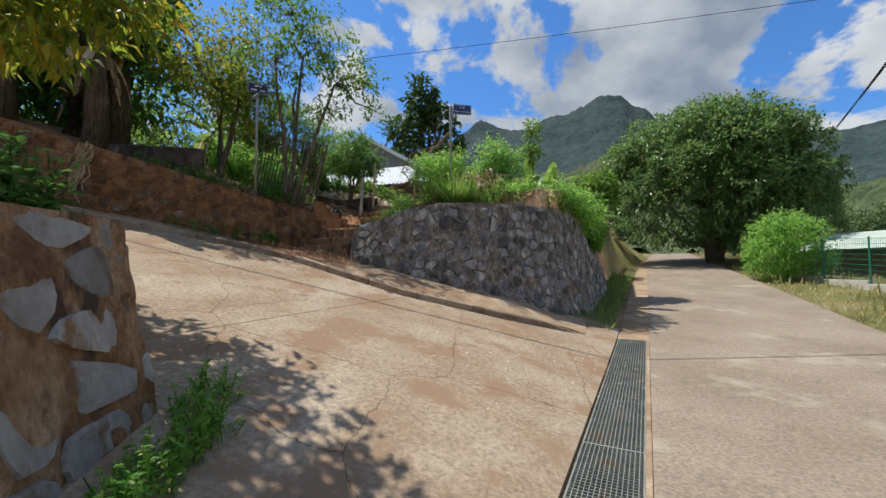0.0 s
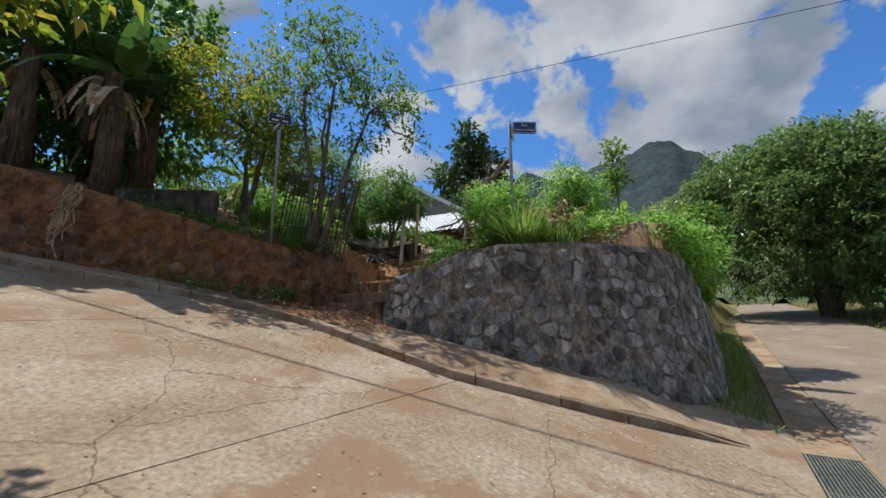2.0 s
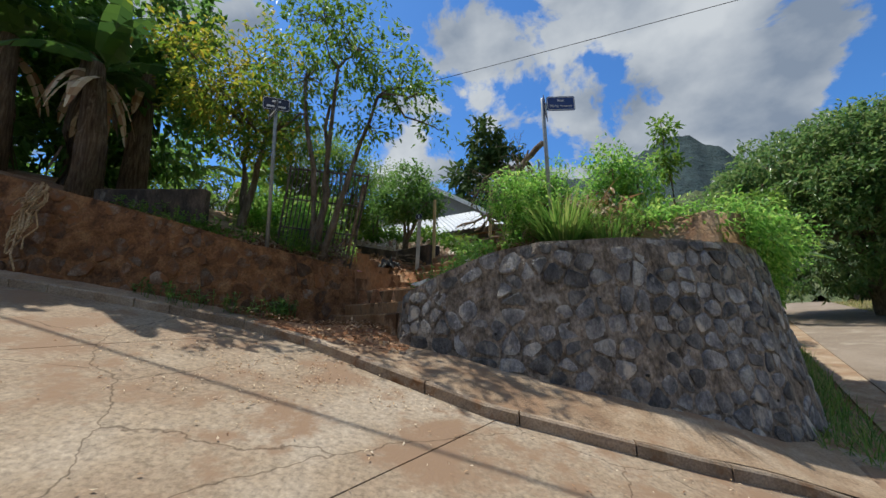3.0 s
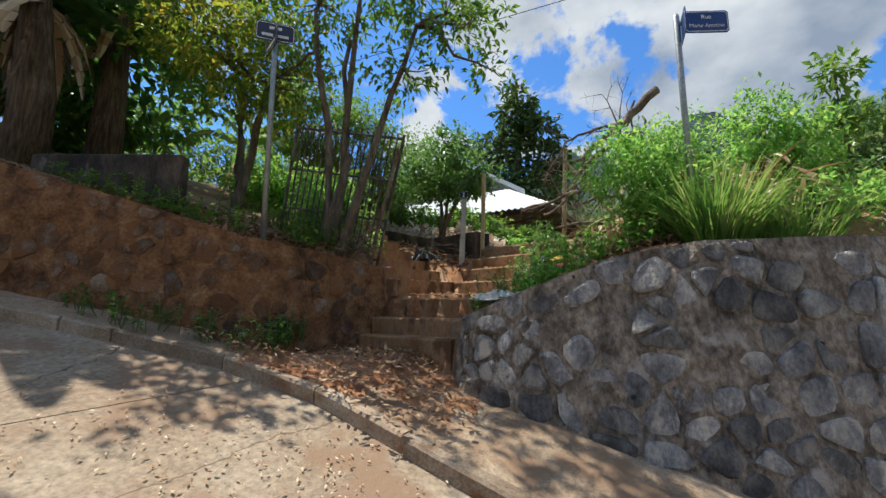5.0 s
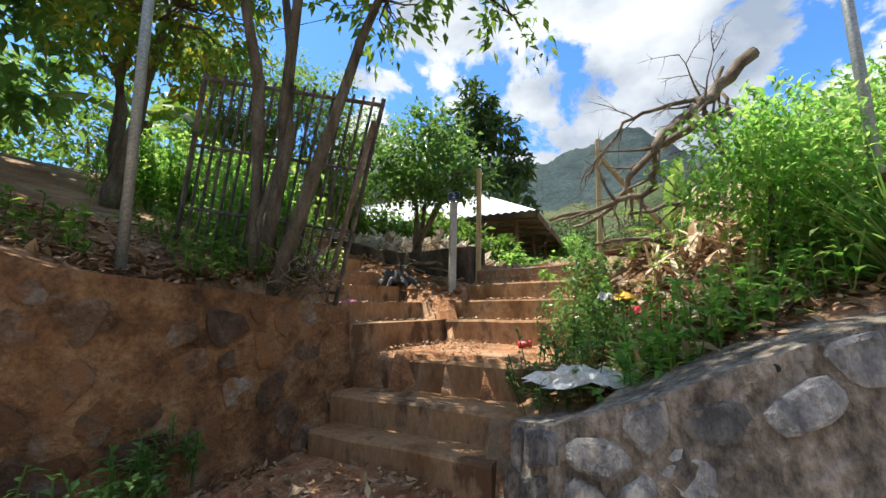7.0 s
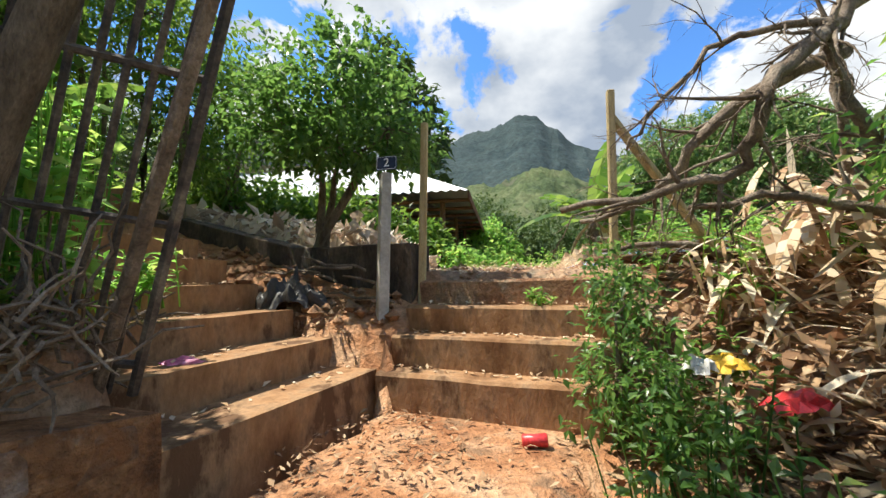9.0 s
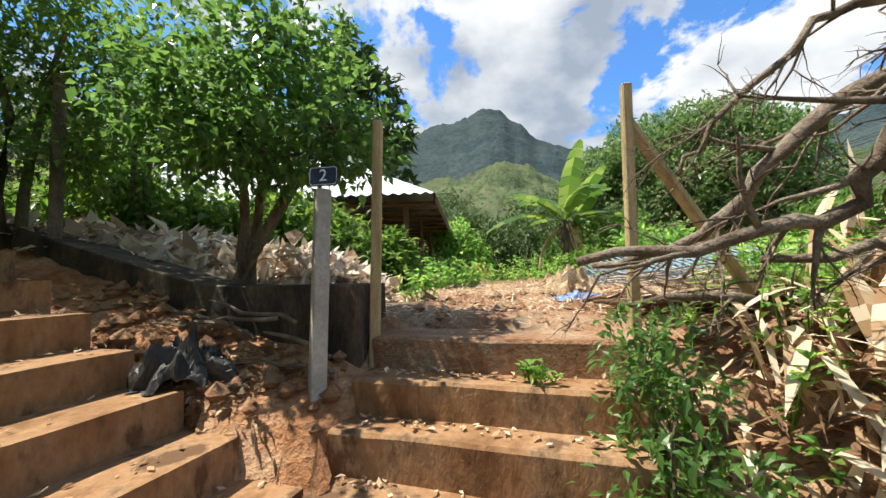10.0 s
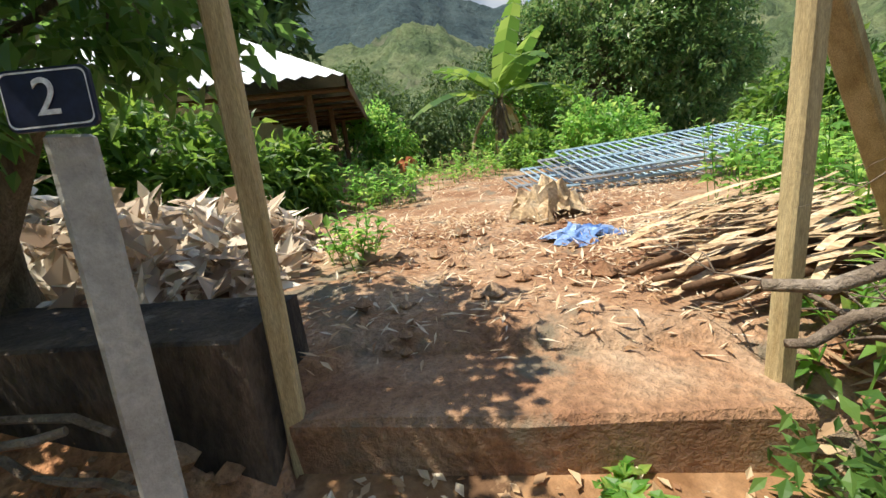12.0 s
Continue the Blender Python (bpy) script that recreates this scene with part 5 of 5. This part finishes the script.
scatter_dry("dirt_litter", "leaf scraps on the red earth between the stairs", [(-2.5, 10.6, 0.5, 0.5, 0.01), (-2.9, 11.75, 0.35, 0.2, 0.02), (-3.6, 12.3, 0.4, 0.25, 0.02), (-2.3, 10.3, 0.7, 0.6, 0.0), (-3.0, 11.5, 0.35, 0.35, 0.02)], 1500, 0.045, L_BROWN, aspect=0.35, zf=lambda x, y: max(land(x, y), 2.59))
scatter_dry("sidewalk_litter", "fallen leaves on the sidewalk and ramp edge", [(-2.6, 8.6, 0.5, 0.6, 0.05), (-3.6, 8.15, 0.9, 0.2, 0.05), (-2.4, 8.1, 0.7, 0.4, 0.03), (-2.9, 8.9, 0.6, 0.4, 0.02)], 1000, 0.06, L_BROWN, zf=lambda x, y: min(over_walk(x, y) + 0.06, 1.99 if y > 8.5 else 9))
scatter_dry("ramp_litter", "small dry leaves and grit on the ramp", [(-1.0, 5.2, 3.4, 2.0, 0.0), (-2.4, 7.2, 1.4, 0.5, 0.0), (1.6, 5.8, 1.2, 1.6, 0.0), (-3.5, 6.8, 1.5, 0.8, 0.0)], 1500, 0.028, zf=lambda x, y: lower(x, y) + 0.002)
s = Shape()
for k in range(340):
    if k % 2:
        i = random.randint(0, 5); u, v, z = -8.33 - 0.36 * i - rnd(0.1, 0.34), rnd(6.7, 7.85), 2.81 + 0.195 * i
    else:
        i = random.randint(0, 2); u, v, z = rnd(-8.2, -6.95), (7.84, 8.05, 8.27)[i] + rnd(0.08, 0.2), (2.81, 3.02, 3.21)[i]
    x, y = of_uv(u, v)
    L = 0.042 * rnd(0.5, 1.6)
    s.leaf(Vector((x, y, z + 0.012)), Vector((rnd(), rnd(), rnd(-.2, .3))).normalized(), Vector((rnd(-.3, .3), rnd(-.3, .3), 1)), L, L * 0.5, rnd(-.2, .4), 0)
tagged(s.make("stair_litter", None, L_DRY), "dry leaf scraps gathered on the stair treads", "leaf litter", kind="stuff")

sticks = thing("fallen_sticks", (-2.7, 11.85, 3.0), "bleached broken sticks lying against the low wall", "sticks")
s = Shape()
for k in range(7):
    u0, v0 = -8.35 - 0.16 * k + rnd(-.05, .05), 8.3 + rnd(-0.05, 0.1)
    (xa, ya), (xb, yb) = of_uv(u0, v0), of_uv(u0 - rnd(0.3, 0.8), v0 + rnd(-0.12, 0.08))
    s.tube(limb_path((xa, ya, land(xa, ya) + rnd(0.04, 0.28)), (xb, yb, land(xb, yb) + rnd(0.03, 0.2)), 5, 0.04), [0.013, 0.014, 0.012, 0.012, 0.01, 0.006], 6)
s.make("stick", sticks, M_DEAD)

# long dried banana stems and hanging dead leaves
stems = thing("stem_pile", (0.3, 11.4, 3.5), "pile of split dried banana stems on the yard", "stem pile")
for k in range(110):
    s = Shape()
    y0 = 11.05 + rnd(0, 0.85)
    a = rnd(-0.4, 0.22)
    s.blade((-0.75 + rnd(0, 1.3), y0, 3.5 + 0.03 + rnd(0, 0.22)), Vector((math.cos(a), math.sin(a), rnd(-0.05, 0.12))), rnd(0.5, 1.7), rnd(0.015, 0.055), rnd(0.0, 0.45), 7)
    s.v = [(x, y + 0.03 * noise.noise((x * 4, k, 0)), max(z, 3.49) + 0.03 * noise.noise((x * 5, k, 3))) for x, y, z in s.v]
    s.make("stem_strip", stems, M_STRAW)
s = Shape()
for k in range(4):
    s.tube(limb_path((-0.7, 11.25 + 0.12 * k, 3.55), (1.3, 11.0 + 0.15 * k, 3.56), 6, 0.015), [0.012, 0.03, 0.04, 0.036, 0.04, 0.03, 0.012], 9)
s.make("brown_stem", stems, M_BROWNWOOD, True)
heap = thing("dead_leaf_heap", (0.6, 9.9, 3.0), "heap of hanging dried banana leaves beside the steps", "leaf heap")
s = Shape()
for k in range(900):
    x, y = rnd(-0.95, 1.4), rnd(9.2, 10.8)
    z = upper(x, y) + rnd(0.05, 0.55) * smooth(-0.9, 0.4, x)
    s.blade((x, y, z), Vector((rnd(), rnd(-1, 0.5), rnd(-0.6, 0.5))), rnd(0.2, 0.6), rnd(0.015, 0.075), rnd(0.2, 1.4), 5)
    if k == 650:
        s.make("dry_blades", heap, L_DRY, kind="stuff"); s = Shape()
s.make("brown_blades", heap, L_BROWN, kind="stuff")
s = Shape()
for k in range(120):
    x, y = rnd(-0.2, 1.3), rnd(9.4, 10.6)
    banana_leaf(s, (x, y, upper(x, y) + rnd(0.15, 0.7)), rnd(3.0, 6.2), rnd(-0.8, 0.4), rnd(0.25, 0.55), rnd(0.04, 0.11), rnd(1.0, 2.4), 6, 0.3)
s.make("broad_dry_leaves", heap, L_DRY, kind="stuff")
twigs = thing("twig_heap", (-3.6, 10.05, 3.05), "tangled heap of dead twigs and roots at the gate's foot", "twigs")
s = Shape()
for k in range(150):
    a = Vector((-3.65 + rnd(-.32, .25), 10.02 + rnd(-.35, .3), 3.08 + rnd(0, 0.3)))
    s.tube(limb_path(a, a + rvec() * rnd(0.15, 0.4) + Vector((0, 0, 0.05)), 4, 0.12), [0.008, 0.007, 0.006, 0.005, 0.003], 4)
s.make("twig_strands", twigs, M_DEAD, kind="stuff")
root = thing("hanging_roots", (-7.0, 7.55, 3.9), "dry fibrous roots hanging over the wall", "roots")
s = Shape()
for k in range(26):
    a = Vector((-7.0 + rnd(-.14, .14), 7.62, 3.95 + rnd(-.1, .1)))
    s.tube(limb_path(a, (-7.0 + rnd(-.16, .16), 7.42, 3.9 - rnd(0.2, 0.95)), 5, 0.07), 0.012, 4)
s.tube([(-6.98, 7.42, 3.1), (-6.95, 7.38, 2.95), (-6.8, 7.36, 2.72)], 0.012, 5)
s.make("root_strands", root, M_STRAW)


def grass_tuft(name, label, place, n, length, width, spread, bend, material=L_GRASS, parent_cat="grass"):
    s = Shape()
    for _ in range(n):
        a, r = rnd(0, 6.28), spread * math.sqrt(random.random())
        s.blade((place[0] + math.cos(a) * r, place[1] + math.sin(a) * r, place[2]), Vector((math.cos(a) * rnd(0.05, 0.7), math.sin(a) * rnd(0.05, 0.7), 1)), length * rnd(0.55, 1.15), width, bend * rnd(0.5, 1.4), 6)
    return tagged(s.make(name, None, material), label, parent_cat, kind="stuff")


grass_tuft("tall_grass", "tall bright green grass clump on top of the stone wall", (0.3, 9.0, 2.95), 620, 0.85, 0.014, 0.3, 1.1)
grass_tuft("tall_grass", "tall bright green grass clump on top of the stone wall", (0.9, 9.0, 2.95), 260, 0.6, 0.013, 0.3, 1.2)
s = Shape()
for k in range(2400):
    sd = rnd(9.0, 20); c = -0.66 - abs(rnd(0, 0.75))
    x, y = xy_of(sd, c)
    s.blade((x, y, lower(x, y) - 0.02), Vector((rnd(-.6, .6), rnd(-.6, .6), 1)), rnd(0.12, 0.42), 0.014, rnd(0.5, 1.6), 4)
tagged(s.make("verge_grass", None, L_GRASS), "fresh grass at the foot of the stone wall beside the gutter", "grass", kind="stuff")
s = Shape()
for k in range(5200):
    sd = rnd(5, 48); c = rnd(4.0, 8.5) if k % 3 else rnd(-4.5, -0.8) - 0.3
    if c < 0 and sd < 19:
        sd = rnd(19, 48)
    x, y = xy_of(sd, c)
    s.blade((x, y, land(x, y)), Vector((rnd(-.6, .6), rnd(-.6, .6), 1)), rnd(0.15, 0.5), 0.03, rnd(0.4, 1.4), 3)
tagged(s.make("dry_verge_grass", None, leaf_mat("straw_grass", [(0.12, 0.15, 0.03), (0.26, 0.23, 0.09), (0.40, 0.33, 0.17)], 0.7, 0.3)), "dry yellowish grass along the lane", "grass", kind="stuff")


def weeds(name, label, spots, n, size, material, zf=land, h=0.25):
    s = Shape()
    for _ in range(n):
        x, y, rx, ry = random.choice(spots)
        px, py = x + rnd(-rx, rx), y + rnd(-ry, ry)
        z = zf(px, py)
        top = Vector((px + rnd(-.1, .1), py + rnd(-.1, .1), z + h * rnd(0.3, 1.2)))
        s.tube([(px, py, z - 0.03), tuple(top)], 0.004, 3)
        for i in range(9):
            k = rnd(0.25, 1.0)
            q = Vector((px, py, z)).lerp(top, k)
            s.leaf(q, Vector((rnd(), rnd(), rnd(-.1, .7))).normalized(), Vector((0, 0, 1)) + rvec() * 0.3, size * rnd(.6, 1.3), size * 0.5, 0.2, 0.2)
    return tagged(s.make(name, None, material), label, "weeds", kind="stuff")


weeds("bank_weeds", "low shaded weeds on the bank above the wall", [(-5.3, 9.0, 0.7, 0.3), (-6.0, 8.7, 0.8, 0.35), (-4.6, 10.1, 0.5, 0.5), (-5.2, 10.8, 1.0, 0.6), (-3.9, 9.6, 0.3, 0.4)], 230, 0.08, L_TREE, h=0.28)
weeds("bright_shrubs", "bright green shrubs on the slope", [(-5.4, 11.8, 0.8, 0.6), (-4.8, 11.2, 0.4, 0.4), (-6.4, 11.6, 0.6, 0.5)], 620, 0.1, L_LIGHT, h=1.0)
weeds("kerb_weeds", "small weeds at the foot of the wall", [(-4.3, 8.22, 0.6, 0.1), (-5.2, 8.05, 0.5, 0.1), (-3.75, 8.6, 0.1, 0.3)], 90, 0.06, L_DARK, over_walk, 0.25)
weeds("wall_foot_weeds", "green weeds at the foot of the mortar wall", [(-1.6, 2.75, 0.15, 0.25), (-1.45, 2.25, 0.13, 0.3), (-1.4, 1.85, 0.1, 0.2)], 190, 0.05, L_LIGHT, lambda x, y: lower(x, y), 0.22)
weeds("wall_top_shrub", "glossy shrub hanging over the mortar wall", [(-3.0, 2.35, 0.5, 0.35)], 170, 0.12, L_DARK, lambda x, y: 1.76, 0.55)
weeds("mound_weeds", "leafy weeds among the litter on the mound", [(-0.7, 9.1, 0.6, 0.3), (-1.2, 9.0, 0.4, 0.2), (0.0, 9.3, 0.6, 0.4), (-0.2, 10.6, 0.8, 0.4), (1.0, 10.9, 0.8, 0.4)], 230, 0.085, L_LIGHT, h=0.4)
weeds("edge_weeds", "weeds crowding the edge of the lower steps", [(-1.75, 9.3, 0.2, 0.25), (-1.45, 9.7, 0.25, 0.3)], 60, 0.07, L_DARK, h=0.4)
weeds("yard_weeds", "light weeds at the yard's far edge", [(-1.2, 15.6, 1.2, 0.6), (1.5, 17.5, 3.0, 1.2), (1.5, 17.5, 3.0, 1.2), (3.4, 15.0, 1.2, 1.0), (1.9, 11.9, 0.7, 0.5), (3.2, 12.6, 0.8, 0.7)], 640, 0.12, L_LIGHT, h=0.5)
weeds("leaf_tuft", "fresh green weed tuft on the yard edge", [(-1.55, 13.0, 0.12, 0.25)], 14, 0.1, L_LIGHT, h=0.3)
weeds("gate_weeds", "bright leafy weeds growing through the gate", [(-4.0, 10.45, 0.3, 0.15), (-4.5, 10.4, 0.4, 0.2)], 80, 0.14, L_LIGHT, lambda x, y: 3.1, 1.1)
weeds("step_weed", "small fresh weed growing on a tread", [(-1.36, 11.05, 0.07, 0.05)], 9, 0.06, L_LIGHT, lambda x, y: 3.2, 0.12)
weeds("stair_edge_weed", "fresh light weeds at the edge of the steps", [(-3.75, 10.9, 0.15, 0.2)], 20, 0.09, L_LIGHT, lambda x, y: 3.3, 0.3)

# stones and clods
s = Shape()
for k in range(260):
    if k < 170:
        x, y = of_uv(-8.35 - abs(rnd(0, 2.2)), rnd(7.97, 8.5))
    else:
        x, y = rnd(-1.8, 0.8), rnd(11.8, 13.5)
    r = rnd(0.012, 0.05) if k % 6 else rnd(0.05, 0.085)
    p0 = Vector((x, y, land(x, y) + r * 0.3))
    ring = [p0 + Vector((math.cos(a) * r * rnd(.7, 1.2), math.sin(a) * r * rnd(.7, 1.2), 0)) for a in (0, 1.05, 2.1, 3.15, 4.2, 5.25)]
    s.add(ring + [p0 + Vector((rnd(-.3, .3) * r, rnd(-.3, .3) * r, r * 0.8)), p0 - Vector((0, 0, r))], [(i, (i + 1) % 6, 6) for i in range(6)] + [((i + 1) % 6, i, 7) for i in range(6)])
tagged(s.make("dirt_clods", None, M_DIRT), "clods and stones on the red earth", "stones", kind="stuff")


# ---- rubbish ----
def crumple(name, place, sx, sy, sz, material, label, category, seed, n=14, crease=0.0):
    """A crumpled bag or sheet: a creased dome."""
    s = Shape()
    for j in range(n + 1):
        for i in range(n + 1):
            a, b = i / n * 2 - 1, j / n * 2 - 1
            k = max(0.0, 1 - (a * a + b * b) * 0.9)
            q = Vector((a * 2.2 + seed, b * 2.2, seed * 3))
            h = sz * (k ** 0.5) * (0.55 + 0.9 * abs(noise.noise(q)) + 0.5 * noise.noise(q * 2.7)) + crease * k * (1 - 2 * abs(noise.noise(q * 3.1)) - 1.2 * abs(noise.noise(q * 6.5)))
            x, y = place[0] + a * sx * (1 + 0.6 * noise.noise(q * 1.7)), place[1] + b * sy * (1 + 0.6 * noise.noise(q * 1.3 + Vector((5, 0, 0))))
            s.v.append((x, y, place[2] + h - 0.01))
    w = n + 1
    s.f = [(j * w + i, j * w + i + 1, j * w + w + i + 1, j * w + w + i) for j in range(n) for i in range(n)]
    return tagged(s.make(name, None, material), label, category)


crumple("plastic_bag", (-3.12, 11.82, 3.22), 0.25, 0.2, 0.2, M_PLASTIC_K, "crumpled black plastic bag on the earth slope", "bag", 1.3, 34, 0.06)
crumple("plastic_sheet", (-0.15, 12.4, 3.5), 0.24, 0.16, 0.08, M_PLASTIC_B, "crumpled blue plastic sheet on the yard", "plastic sheet", 2.7)
crumple("dry_leaf_pile", (0.25, 13.15, 3.5), 0.35, 0.25, 0.3, M_STRAW, "pile of pale dried leaves on the yard", "leaf pile", 4.1)
crumple("food_wrapper", (-1.02, 9.98, 3.0), 0.11, 0.08, 0.06, M_ORANGE, "yellow and blue food wrapper in the litter", "wrapper", 5.5, 8)
crumple("blue_wrapper", (-1.15, 9.97, 3.0), 0.07, 0.06, 0.06, M_PLASTIC_W, "pale blue wrapper in the litter", "wrapper", 6.5, 8)
crumple("red_bag", (-0.95, 9.75, 2.9), 0.14, 0.07, 0.07, M_RED, "torn red plastic in the litter", "wrapper", 7.5, 8)
crumple("pink_wrapper", (of_uv(-8.85, 6.95)[0], of_uv(-8.85, 6.95)[1], 3.01), 0.09, 0.06, 0.04, M_PINK, "pink wrapper lying on a tread", "wrapper", 8.5, 8)
crumple("white_sheet", (-1.6, 9.1, 2.52), 0.27, 0.12, 0.1, M_PLASTIC_W, "curled dusty white plastic sheet beside the steps", "plastic sheet", 9.5)
crumple("red_clod", (1.6, 19.6, 3.6), 0.4, 0.3, 0.4, mat("red_clay", [(0.30, 0.09, 0.03), (0.42, 0.16, 0.06)], 3, 30), "lump of red clay at the path's end", "clay lump", 3.2)
can = Shape(); q = Vector((-1.75, 10.35, 2.615)); d = Vector((0.9, -0.35, 0.08)).normalized()
can.tube([q - d * 0.062, q - d * 0.056, q, q + d * 0.056, q + d * 0.062], [0.024, 0.032, 0.029, 0.032, 0.024], 12)
tagged(can.make("drink_can", None, M_RED, True), "dented red drink can on the landing", "can")
# stacked old gates
piles = thing("old_railings", (2.3, 13.6, 3.5), "stack of old pale blue iron railings lying in the weeds", "railings")
for k in range(4):
    g0 = Vector((0.75 + 0.22 * k, 14.0 - 0.1 * k, 3.52 + 0.06 * k)); ga = Vector((1.9, -0.85 - 0.12 * k, 0.04 * k)); gb = Vector((0.35, 0.95, 0.13 + 0.03 * k))
    s = Shape()
    for f in (0, 0.5, 1):
        s.tube([g0 + gb * f, g0 + gb * f + ga], 0.022, 6)
    for i in range(24):
        s.tube([g0 + ga * i / 23, g0 + ga * i / 23 + gb], 0.011, 5)
    s.make("railing_panel", piles, M_BLUEIRON if k % 2 else M_GALV)
